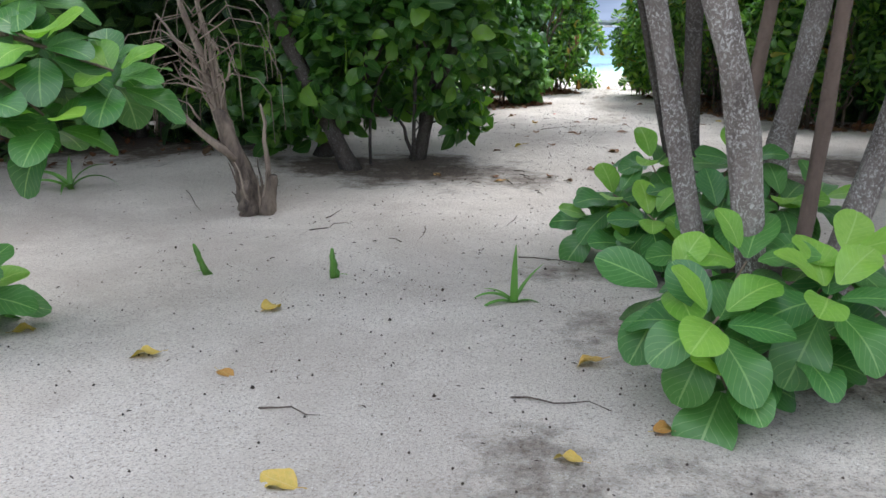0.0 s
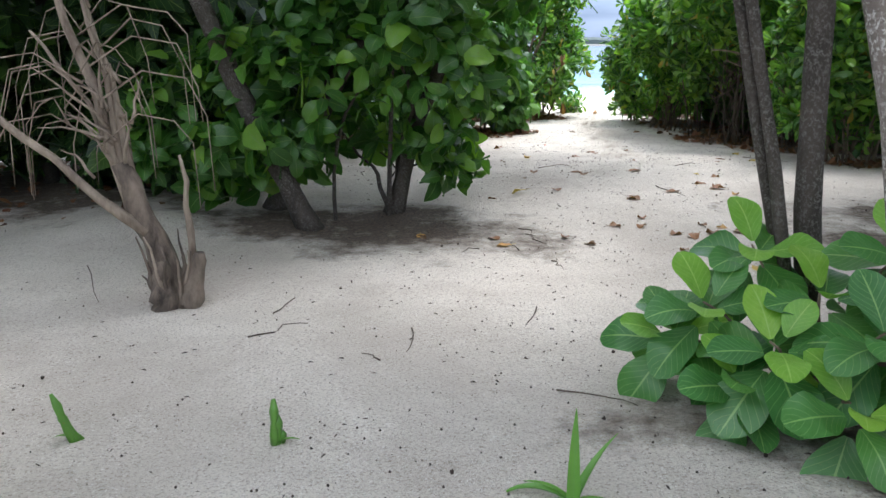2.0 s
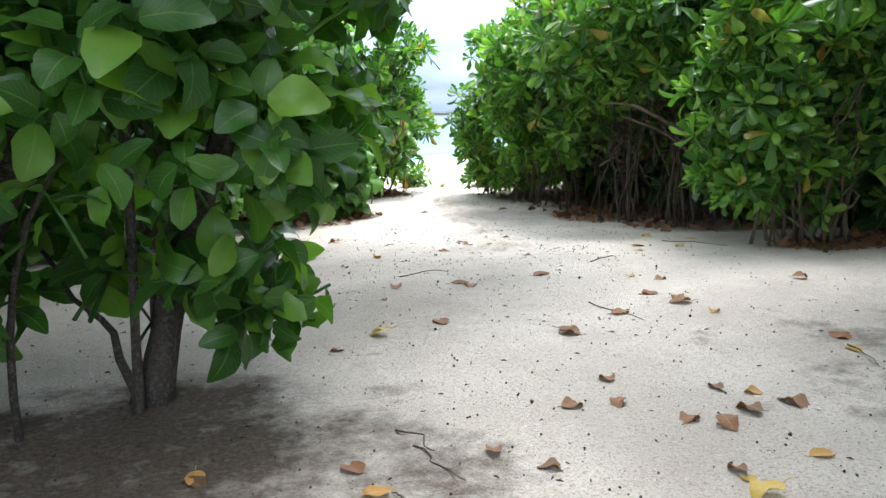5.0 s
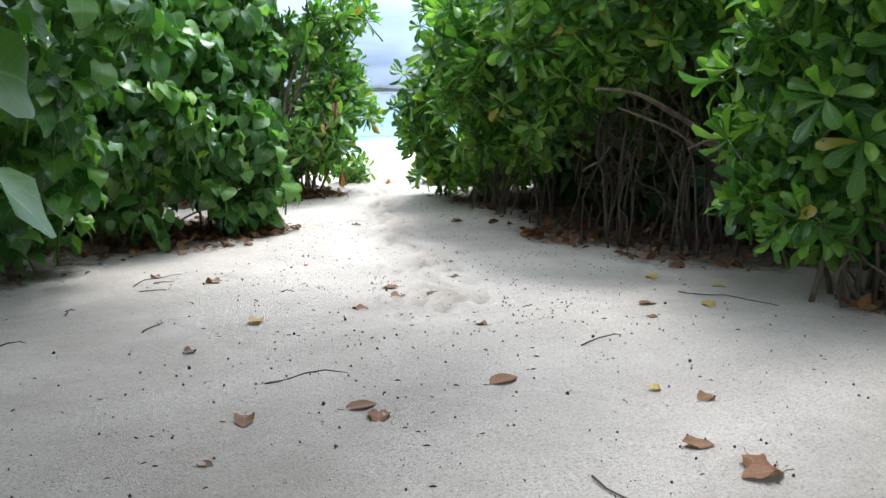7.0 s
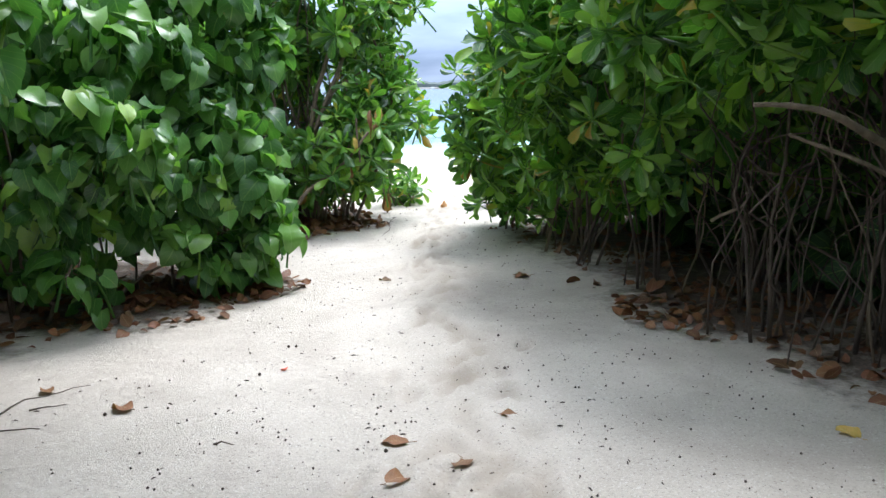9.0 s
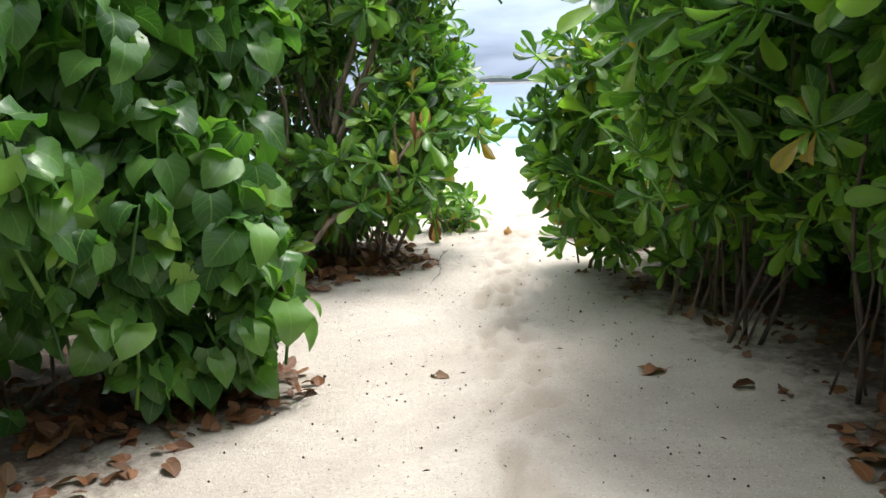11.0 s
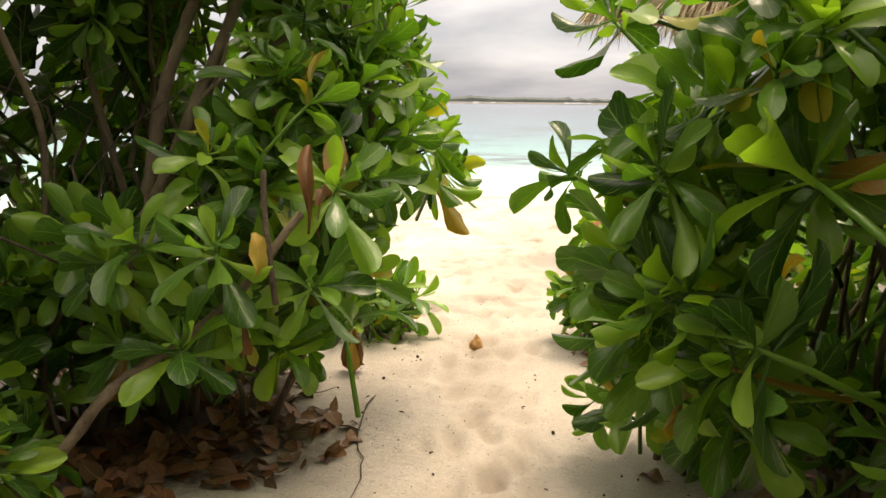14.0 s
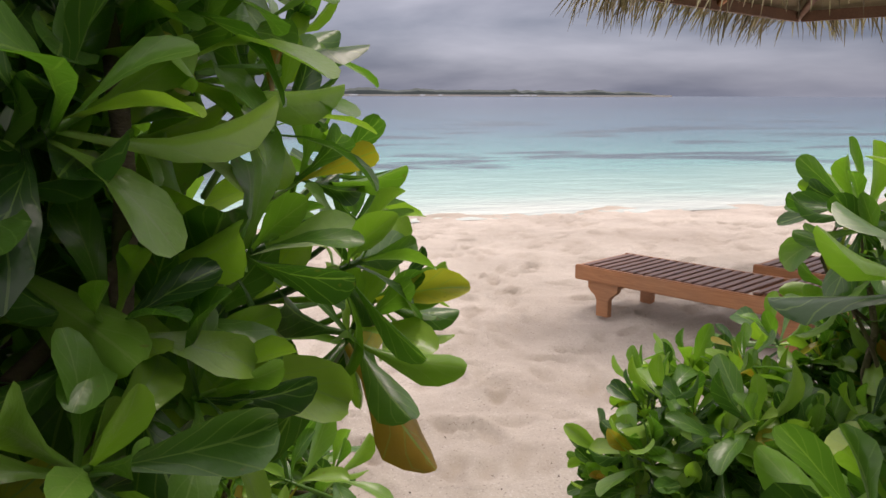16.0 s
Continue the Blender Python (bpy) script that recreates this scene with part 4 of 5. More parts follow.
for p, d, k, sz in (((3.03, 18.93, 1.17), (0.1, -0.75, 0.6), 2, 1.1), ((2.62, 18.88, 0.98), (-0.1, -0.6, 0.7), 5, 1.0), ((2.95, 18.95, 0.82), (0.3, -0.7, 0.4), 7, 0.95), ((2.5, 18.85, 0.66), (-0.2, -0.6, 0.7), 4, 1.0)):
    shared("leafy_twig", SPRAY["lettuce"][0][k][0], beach_shrub, aim(Vector(p) - Vector(beach_shrub.location), d, rnd.uniform(0, 6), sz))
shrub("low_sea_lettuce_shrub", "low young sea lettuce shoots beside a bare limb", "shrub", "lettuce",
      [(1.8, 18.95)], [(1.78, 18.9, 0.36, 0.34, 0.26, 0.32)], 15, (1, 3, 18, 20), 19, stems=6, low=0.10, fine=60, inner=0.1, scale=0.95, gap=-0.6)

# ---- large-leaved saplings ----
LEAF_BIG, LEAF_NEW = [], []
for i in range(12):
    rr_ = random.Random(300 + i)
    lv, lf, lu = leaf_shape("paddle", 10)
    ob = mesh_object("leaf", bend(lv, rr_.uniform(-0.05, 0.55), rr_.uniform(-0.25, 0.25), rr_.uniform(0.05, 0.25), rr_.uniform(0, 6)), lf, M_SAPLING if i < 6 else M_YOUNG, None, lu)
    (LEAF_BIG if i < 6 else LEAF_NEW).append(ob.data)
    bpy.data.objects.remove(ob)


def whorl(root, tp, count, leaf, rnd):
    """Large leaves round a shoot's tip: pale young ones inside, dark old ones drooping outside."""
    for i in range(count):
        t = i / max(1, count - 1)
        az = i * 2.4 + rnd.uniform(-0.3, 0.3)
        el = radians(-52 + 92 * t ** 0.75 + rnd.uniform(-9, 9))
        sz = leaf * rnd.uniform(0.9, 1.15) * (1.12 - 0.38 * t * t)
        p = tp + Vector((0, 0, -0.14 * (1 - t) + 0.02)) + Vector((math.sin(-az), math.cos(az), 0)) * 0.045
        young = t > 0.7 and rnd.random() < 0.7
        shared("leaf", rnd.choice(LEAF_NEW if young else LEAF_BIG), root, Matrix.Translation(tp) @ Matrix.Rotation(radians(24), 4, "X") @ Matrix.Translation(-tp) @ leaf_pose(az, el, p, sz, rnd.uniform(-0.2, 0.2), 1.22), "young lime-green leaf" if young else "")


def sapling(label, base, tips, seed, leaf=0.25):
    """Thin shoots from one foot; each tip carries a whorl of large oval leaves, each a part of its own."""
    rnd = random.Random(seed)
    root = thing("sapling", (base[0], base[1], ground_z(*base)), label, "sapling", "large-leaved saplings")
    o = Vector(root.location)
    for tip in tips:
        tp = Vector(tip[:3]) - o
        pts = curve_points((rnd.gauss(0, 0.03), rnd.gauss(0, 0.03), -0.03), tp, 8, 0.05, 0.08, seed + tip[0])
        v, f, u = tube(pts, [0.012 - 0.001 * k for k in range(8)], 6)
        mesh_object("shoot", v, f, M_STEM, root, u)
        whorl(root, tp, tip[3], leaf, rnd)
    return root


sapling("sapling with large glossy light green oval leaves", (1.22, 3.05), [(1.02, 2.92, 0.46, 12), (1.46, 2.98, 0.54, 12), (0.90, 3.15, 0.52, 6), (1.22, 3.22, 0.60, 9), (1.10, 2.95, 0.24, 7), (1.72, 3.1, 0.42, 9), (1.35, 3.0, 0.3, 6), (1.62, 3.25, 0.62, 8)], 81, 0.27)
sapling("leafy sapling at the foot of the lichen trees", (1.5, 5.1), [(1.10, 5.2, 0.46, 11), (1.36, 5.35, 0.66, 10), (1.25, 4.85, 0.40, 11), (1.60, 4.7, 0.48, 11), (1.15, 4.9, 0.24, 10), (2.0, 4.8, 0.52, 10), (1.8, 5.0, 0.72, 9), (1.45, 4.6, 0.25, 10), (1.0, 5.3, 0.3, 9), (2.3, 5.0, 0.5, 9), (1.5, 5.0, 0.55, 10)], 82, 0.25)
sapling("low large-leaved plant at the edge of the sand", (-2.5, 3.85), [(-2.3, 3.8, 0.32, 9), (-2.55, 3.6, 0.4, 9), (-2.35, 3.95, 0.2, 8)], 83)
rt = thing("overhanging_branch", (-3.6, 4.0, ground_z(-3.6, 4.0)), "leafy branch of large light green leaves overhanging the sand", "tree branch")
pts = curve_points((0, 0, -0.05), (1.45, 0.0, 1.42), 12, 0.7, 0.1, 3.3)
v, f, u = tube(pts, [0.05 - 0.0034 * k for k in range(12)], 8, 0.2)
mesh_object("limb", v, f, M_BARK_BROWN, rt, u)
rnd = random.Random(84)
for tip in ((1.75, -0.1, 1.45, 13), (2.02, 0.05, 1.30, 12), (1.45, 0.1, 1.58, 12), (1.55, -0.3, 1.22, 12), (1.9, 0.3, 1.3, 11), (1.2, 0.2, 1.35, 11), (1.8, -0.2, 1.12, 10), (1.6, 0.1, 1.7, 10)):
    v, f, u = tube(curve_points(pts[8], tip[:3], 6, 0.03, 0.05, tip[0]), [0.015, 0.014, 0.013, 0.011, 0.009, 0.006], 6)
    mesh_object("twig", v, f, M_STEM, rt, u)
    whorl(rt, Vector(tip[:3]), tip[3], 0.25, rnd)

# ---- dead young palm ----
palm = thing("dead_palm", (-1.53, 6.78, ground_z(-1.53, 6.78)), "dead young coconut palm with dry brown fronds", "palm")
for k, (ln, dx, r0, r1) in enumerate(((0.85, -0.34, 0.105, 0.05), (0.32, 0.08, 0.095, 0.04), (0.28, -0.14, 0.10, 0.05))):
    pts = curve_points((0.05 * (k == 1) - 0.06 * (k == 2), -0.05 * k, -0.06), (dx + 0.05, -0.04 * k, ln), 9, 0, 0.03, k)
    v, f, u = tube(pts, [r0 + (r1 - r0) * i / 8 for i in range(9)], 12, 0.5)
    mesh_object("leaf_sheath", v, f, M_PALMBASE, palm, u)


def dry_strip(points, w0, w1, mat, parent, name):
    """A folded dry frond rib or strip."""
    v, f, u = tube(points, [w0 + (w1 - w0) * i / (len(points) - 1) for i in range(len(points))], 5, 0.3)
    return mesh_object(name, v, f, mat, parent, u)


rnd = random.Random(91)
for a, b_, sg, w in (((-0.22, 0, 0.5), (-0.62, 0.0, 2.05), 0.0, 0.045), ((-0.2, 0, 0.55), (-0.50, 0.1, 2.1), 0.02, 0.036), ((-0.15, -0.05, 0.45), (-1.15, -0.15, 1.42), -0.05, 0.036),
                     ((0.1, -0.04, 0.3), (0.06, 0, 0.9), 0.0, 0.026), ((-0.2, 0, 0.6), (-0.75, 0.1, 1.6), 0.08, 0.022), ((-0.25, 0, 0.7), (-0.44, 0.0, 1.95), 0.0, 0.024)):
    dry_strip(curve_points(a, b_, 9, sg, 0.05, a[0] * 9 + b_[2]), w, w * 0.4, M_DRYPALM, palm, "frond_rib")
for i in range(26):
    az = rnd.choice([rnd.uniform(2.2, 4.2), rnd.uniform(-0.6, 0.8)])
    st = Vector((-0.38 + rnd.gauss(0, 0.07), rnd.gauss(0, 0.08), rnd.uniform(0.95, 1.75)))
    reach = rnd.uniform(0.12, 0.55)
    e1 = st + Vector((math.cos(az) * reach, math.sin(az) * 0.3 * reach, 0.12))
    pts = [st, st.lerp(e1, 0.5) + Vector((0, 0, 0.10)), e1, e1 + Vector((math.cos(az) * 0.10, 0, -rnd.uniform(0.1, 0.3))), e1 + Vector((math.cos(az) * 0.12, 0.02, -rnd.uniform(0.35, 0.85)))]
    fine_pts = []
    for k in range(4):
        for j in range(3):
            fine_pts.append(pts[k].lerp(pts[k + 1], j / 3))
    dry_strip(fine_pts, 0.006, 0.0025, M_DRYPALM, palm, "leaflet")
for i in range(14):
    st = Vector((-0.30 + rnd.gauss(0, 0.06), -0.06, rnd.uniform(0.75, 1.35)))
    dry_strip(curve_points(st, st + Vector((rnd.uniform(-0.45, 0.1), rnd.uniform(-0.1, 0.1), rnd.uniform(-0.1, 0.35))), 6, 0.03, 0.05, i), 0.012, 0.003, M_DRYPALM, palm, "leaflet")

for i in range(16):
    a = i * 0.9
    st = Vector((0.10 * math.cos(a) - 0.02, 0.09 * math.sin(a) - 0.04, rnd.uniform(-0.02, 0.05)))
    dry_strip(curve_points(st, st + Vector((rnd.uniform(-0.12, 0.04), rnd.gauss(0, 0.02), rnd.uniform(0.18, 0.42))), 6, 0.0, 0.04, i * 2.1), 0.017, 0.004, M_DRYPALM if i % 3 == 0 else M_PALMBASE, palm, "fibre_strip")

# ---- lily sprouts ----
def lily(label, x, y, blades, seed):
    """Arching strap leaves from one point; blades: direction, rise, length, curl."""
    root = thing("lily_sprout", (x, y, ground_z(x, y)), label, "plant", "lily sprouts")
    lv, lf, lu = leaf_shape("blade", 10)
    for az, el, ln, curl in blades:
        v = put(bend(lv, curl, 0.3), leaf_pose(radians(az), radians(el), (0, 0, -0.01), ln, 0, 1.15))
        mesh_object("blade", v, lf, M_BLADE, root, lu)
    return root


lily("green lily sprout with arching strap leaves", 0.40, 4.44, [(-12, 88, 0.34, 0.15), (-55, 60, 0.30, 0.6), (70, 40, 0.30, 1.6), (110, 30, 0.26, 1.4), (-95, 35, 0.22, 1.7), (-70, 25, 0.18, 1.5), (85, 55, 0.2, 1.0)], 1)
lily("dark lily sprout in the shade of the wood", -3.5, 7.7, [(80, 60, 0.55, 1.7), (-80, 60, 0.5, 1.9), (-60, 75, 0.45, 1.5), (110, 45, 0.5, 1.4), (190, 50, 0.4, 1.6), (20, 80, 0.4, 1.0)], 2)


def stub(x, y, lean, h):
    """A cut, thick-leaved stub with ragged edges."""
    root = thing("cut_sprout", (x, y, ground_z(x, y)), "short cut green sprout standing in bare sand", "plant", "cut sprouts")
    for k in range(3):
        pts = [(lean * h * t + 0.012 * (k - 1), 0.01 * k, h * (1 - 0.35 * k) * t - 0.01) for t in (0, 0.25, 0.5, 0.75, 1.0)]
        v, f, u = tube(pts, [0.016, 0.019, 0.014, 0.018, 0.008], 6, 0.4)
        mesh_object("blade", v, f, M_BLADE, root, u)
    lv, lf, lu = leaf_shape("blade", 8)
    mesh_object("blade", put(bend(lv, 1.4), leaf_pose(radians(-90 if lean > 0 else 90), radians(50), (0, 0, 0), 0.10, 0, 2.0)), lf, M_BLADE, root, lu)


stub(-1.46, 4.96, -0.32, 0.21)
stub(-0.67, 4.91, 0.02, 0.20)

# ---- beach: sun loungers, thatched shelter ----
def box(bm, cx, cy, cz, sx_, sy_, sz_, bev=0.004):
    r = bmesh.ops.create_cube(bm, size=1.0, matrix=Matrix.Translation((cx, cy, cz)) @ Matrix.Diagonal((sx_, sy_, sz_, 1)))
    es = list({e for v in r["verts"] for e in v.link_edges})
    bmesh.ops.bevel(bm, geom=es, offset=bev, segments=2, affect="EDGES")


def part(name, bm, mat, parent, label=""):
    me = bpy.data.meshes.new(name)
    bm.to_mesh(me)
    bm.free()
    me.materials.append(mat)
    ob = new(name, me)
    ob.parent = parent
    return tagged(ob, label)


def outline_panel(profile, thick, axis):
    """A flat board cut to an outline (pairs along the board and up), with thickness."""
    bm = bmesh.new()
    vs = [bm.verts.new((p, 0, q) if axis == "x" else (0, p, q)) for p, q in profile]
    fc = bm.faces.new(vs)
    ex = bmesh.ops.extrude_face_region(bm, geom=[fc])
    d = (0, thick, 0) if axis == "x" else (thick, 0, 0)
    bmesh.ops.translate(bm, verts=[e for e in ex["geom"] if isinstance(e, bmesh.types.BMVert)], vec=d)
    bmesh.ops.recalc_face_normals(bm, faces=bm.faces)
    return bm


def sun_lounger(m, label):
    """Slatted wooden lounger along +y: foot end at y = 0, width along x."""
    root = tagged(new("sun_lounger"), label, "sun lounger", "sun loungers")
    W, L, H = 0.68, 1.95, 0.36
    for sx_ in (-1, 1):
        bm = bmesh.new()
        box(bm, sx_ * (W / 2 - 0.0175), L / 2, H - 0.055, 0.035, L, 0.11, 0.008)
        part("side_rail", bm, M_TEAK, root)
    for y in (0.0175, L - 0.0175):
        bm = bmesh.new()
        box(bm, 0, y, H - 0.057, W - 0.074, 0.035, 0.10, 0.006)
        part("end_rail", bm, M_TEAK, root)
    for sx_ in (-1, 1):
        for y in (0.24, 1.62):
            prof = [(-0.05, 0), (0.05, 0), (0.05, 0.12), (0.075, 0.16), (0.10, 0.17), (0.125, 0.20), (0.13, 0.247), (-0.13, 0.247), (-0.125, 0.20), (-0.10, 0.17), (-0.075, 0.16), (-0.05, 0.12)]
            leg = part("leg", outline_panel([(y + p, q) for p, q in prof], 0.05, "y"), M_TEAK, root)
            leg.location.x = sx_ * (W / 2 - 0.045) - 0.025
    for y in (0.24, 1.62):
        bm = bmesh.new()
        box(bm, 0, y, 0.20, W - 0.15, 0.03, 0.06)
        part("crossbar", bm, M_TEAK, root)
    bm = bmesh.new()
    box(bm, 0, 0, 0, W - 0.078, 0.055, 0.018, 0.004)
    slat = part("slat", bm, M_SLAT, root, "dark wooden slat")
    slat.location = (0, 0.075, H - 0.006)
    for i in range(1, 17):
        shared("slat", slat.data, root, Matrix.Translation((0, 0.075 + i * 0.075, H - 0.006)), "dark wooden slat")
    back = new("backrest")
    back.parent = root
    for sx_ in (-1, 1):
        bm = bmesh.new()
        box(bm, sx_ * (W / 2 - 0.07), 0.29, 0, 0.04, 0.58, 0.03)
        part("backrest_frame", bm, M_TEAK, back)
    for i in range(8):
        shared("slat", slat.data, back, Matrix.Translation((0, 0.03 + i * 0.075, 0.024)), "dark wooden slat")
    back.matrix_basis = pose(0, 1.36, H - 0.02, 7, 0, 0)
    root.matrix_world = m
    return root


sun_lounger(Matrix.Translation((6.38, 24.05, ground_z(6.4, 24.0))) @ Matrix.Rotation(math.atan2(-0.89, 0.45) - math.pi / 2, 4, "Z"), "slatted teak sun lounger with flat back on the sand")
sun_lounger(Matrix.Translation((7.62, 23.62, ground_z(7.6, 23.6))) @ Matrix.Rotation(math.atan2(-0.89, 0.45) - math.pi / 2, 4, "Z"), "second slatted teak sun lounger beside the first")

shelter = thing("thatched_shelter", (8.42, 23.2, ground_z(8.4, 23.2)), "wooden beach shelter with a dry palm thatch roof", "beach shelter")
shelter.rotation_euler = (0, 0, math.atan2(0.45, 0.89))
S, EH, AH = 1.62, 2.37, 3.3
v, f, u = tube([(0, 0, -0.2), (0, 0, 1.2), (0, 0, AH - 0.05)], [0.075, 0.07, 0.06], 14, 0.08)
mesh_object("post", v, f, M_BEAM, shelter, u)
for a in range(4):
    rt_ = Matrix.Rotation(a * math.pi / 2, 4, "Z")
    bm = bmesh.new()
    box(bm, 0, S, EH, 2 * S - 0.02 * (a % 2) - 0.07, 0.05, 0.10)
    part("eave_beam", bm, M_BEAM, shelter).matrix_basis = rt_
    v, f, u = tube([(S, S, EH - 0.02), (0.03, 0.03, AH)], [0.035, 0.035], 8)
    mesh_object("hip_rafter", [tuple(rt_ @ Vector(p)) for p in v], f, M_BEAM, shelter, u)
    v, f, u = tube([(0, S - 0.02, EH + 0.0), (0, 0.03, AH - 0.02)], [0.03, 0.03], 8)
    mesh_object("rafter", [tuple(rt_ @ Vector(p)) for p in v], f, M_TEAK, shelter, u, label="pale wooden rafter")
    bm = bmesh.new()
    e0, e1 = S + 0.10, 0.05
    q = [(-e0, e0, EH - 0.02), (e0, e0, EH - 0.02), (e1, e1, AH + 0.05), (-e1, e1, AH + 0.05)]
    top = [bm.verts.new(Vector(p) + Vector((0, 0, 0.11))) for p in q]
    bot = [bm.verts.new(Vector(p) + Vector((0, 0, 0.04))) for p in q]
    bm.faces.new(top)
    bm.faces.new(bot[::-1])
    for k in range(4):
        bm.faces.new((top[k], bot[k], bot[(k + 1) % 4], top[(k + 1) % 4]))
    part("thatch_slope", bm, M_THATCH, shelter).matrix_basis = rt_
    fr = Pile()
    rnd = random.Random(95 + a)
    lv, lf, lu = leaf_shape("blade", 4)
    for i in range(560):
        x = rnd.uniform(-e0, e0)
        row = rnd.random()
        y = e0 - 0.05 - (0 if row < 0.55 else rnd.uniform(0, 1.2))
        z = EH + 0.05 + (e0 - y) * (AH - EH) / e0
        if abs(x) > y + 0.05:
            continue
        vv_ = put(bend(lv, rnd.uniform(0.1, 0.7)), leaf_pose(rnd.gauss(0, 0.35), radians(rnd.uniform(-62, -22) if row < 0.55 else -28), (x, y, z + (0.0 if row < 0.55 else 0.07)), rnd.uniform(0.18, 0.44), 0, rnd.uniform(0.3, 0.7)))
        fr.add(vv_, lf, lu)
    tagged(fr.make("thatch_fringe", M_THATCH, shelter), kind="stuff").matrix_basis = rt_

# ---- far island on the horizon ----
isl = thing("far_island", (620, 1500, -0.1), "low wooded island with white beach huts on the horizon", "island")
D = 1500.0
ip = Pile()
rnd = random.Random(101)
def isl_at(s):
    ang = 0.10 + s * (0.557 - 0.10)
    return Vector((math.sin(ang) * D - 620, math.cos(ang) * D - 1500, 0))
ribs = 160
iv, iff = [], []
for i in range(ribs + 1):
    s = i / ribs
    c = isl_at(s)
    hh_ = 1.7 * (7 + 3.5 * noise.noise(Vector((s * 14, 0, 0))) + 2.0 * noise.noise(Vector((s * 60, 3, 0)))) * (smooth(1.0, 0.93, s) * 0.75 + 0.25 * smooth(1.0, 0.99, s)) * (1.15 - 0.45 * s)
    for dx, z in ((-14, 0.3), (-12, hh_ * 0.7), (-4, hh_), (25, hh_ * 0.9), (30, 0)):
        iv.append((c.x, c.y + dx * -1 * -1, z))
for i in range(ribs):
    for k in range(4):
        a = i * 5 + k
        iff.append((a, a + 5, a + 6, a + 1))
# distance haze is put into the island's leaf colour as bluish grey
M_HAZY_ISLAND = leaf_mat("hazy_island_wood", [(0.0, (0.07, 0.09, 0.095)), (1.0, (0.10, 0.12, 0.12))], 0.9, 0.05, (0.08, 0.1, 0.1), 1.0, False)
mesh_object("wood", iv, iff, M_HAZY_ISLAND, isl, [(0.2, 0.2)] * len(iv), smoothed=False)
tv = [tuple(isl_at(s / 40) + Vector((0, -20, z))) for s in range(41) for z in (0.1, 3.0)]
mesh_object("beach", tv, [(2 * i, 2 * i + 2, 2 * i + 3, 2 * i + 1) for i in range(40)], M_SAND, isl)
M_WHITE = node_mat("white_wall")[0]
M_WHITE.node_tree.nodes["Principled BSDF"].inputs["Base Color"].default_value = (0.8, 0.8, 0.78, 1)
for i in range(16):
    s = rnd.choice([rnd.uniform(0.15, 0.5), rnd.uniform(0.6, 0.68)])
    bm = bmesh.new()
    c = isl_at(s)
    box(bm, c.x, c.y - 24, 2.0, rnd.uniform(5, 9), 4, 2.6, 0.05)
    part("beach_hut", bm, M_WHITE, isl, "small white hut")

# ---- fallen leaves, twigs, seeds ----
DEAD = []
for i in range(8):
    rr_ = random.Random(400 + i)
    lv, lf, lu = leaf_shape("oval", 8)
    vv_ = bend(lv, rr_.uniform(-0.5, 0.7), rr_.uniform(-0.7, 0.7), rr_.uniform(0.1, 0.5), rr_.uniform(0, 6))
    vv_[:, 2] += 1.0 * rr_.uniform(0.0, 1.0) * vv_[:, 0] ** 2
    vv_[:, 2] *= 0.7
    vv_ -= [0, vv_[:, 1].mean(), vv_[:, 2].min()]
    for mt in (M_DEADLEAF, M_YELLOW):
        pl = Pile()
        pl.add(vv_, lf, lu)
        base_ = vv_[2]
        st_v, st_f, st_u = tube([base_, base_ + np.array([0.05, -0.12, 0.02]), base_ + np.array([0.02, -0.28, 0.05])], [0.012, 0.011, 0.014], 5)
        pl.add(st_v, st_f, st_u)
        ob = pl.make("fallen_leaf", mt)
        DEAD.append(ob.data)
        bpy.data.objects.remove(ob)


def fallen(x, y, size, yellow, seed):
    rr_ = random.Random(seed)
    me = DEAD[rr_.randrange(8) * 2 + (1 if yellow else 0)]
    ob = new("fallen_leaf", me)
    ob.matrix_basis = Matrix.Translation((x, y, ground_z(x, y) - 0.004)) @ Matrix.Rotation(rr_.uniform(0, 6.28), 4, "Z") @ Matrix.Rotation(rr_.uniform(-0.15, 0.15), 4, "X") @ Matrix.Diagonal((size, size, size, 1))
    tagged(ob, "curled yellow fallen leaf lying on pale sand" if yellow else "curled brown fallen leaf lying on pale sand", "leaf", "fallen leaves")


LEAVES = [(-0.94, 4.32, 1), (-0.97, 3.44, 1), (-0.56, 2.52, 1), (0.44, 2.66, 1), (0.85, 2.89, 1), (0.66, 3.52, 1), (-1.41, 3.65, 1), (-2.11, 3.95, 1), (-0.06, 8.26, 1), (0.55, 7.97, 1), (1.71, 11.02, 0), (2.94, 10.07, 0)]
LEAVES += [(1.55, 8.55, 0), (1.23, 8.00, 0), (-0.06, 8.23, 0), (1.85, 7.58, 1), (1.87, 7.07, 0), (2.23, 7.31, 1), (2.28, 8.56, 0), (2.26, 8.28, 0), (2.50, 8.30, 0), (1.84, 8.82, 0), (2.92, 10.00, 0), (2.40, 11.15, 0), (1.76, 10.90, 0), (1.23, 10.99, 0), (0.91, 9.83, 1), (2.44, 9.89, 0), (3.15, 10.67, 0), (4.09, 10.34, 0), (3.37, 9.06, 0), (1.06, 8.19, 0), (2.97, 13.66, 0), (2.40, 13.47, 0), (2.64, 13.20, 0), (2.36, 13.05, 0), (2.07, 12.88, 0), (1.40, 12.75, 1), (3.80, 12.28, 0), (4.56, 12.61, 1), (4.32, 13.12, 1), (4.15, 12.14, 1), (1.18, 14.17, 0), (0.75, 14.53, 0), (3.87, 16.60, 0), (2.78, 16.75, 0), (3.88, 16.55, 0), (4.25, 18.90, 0)]
for i, (x, y, yl) in enumerate(LEAVES):
    fallen(x, y, random.Random(i).uniform(0.10, 0.16), yl, 500 + i)
rnd = random.Random(110)
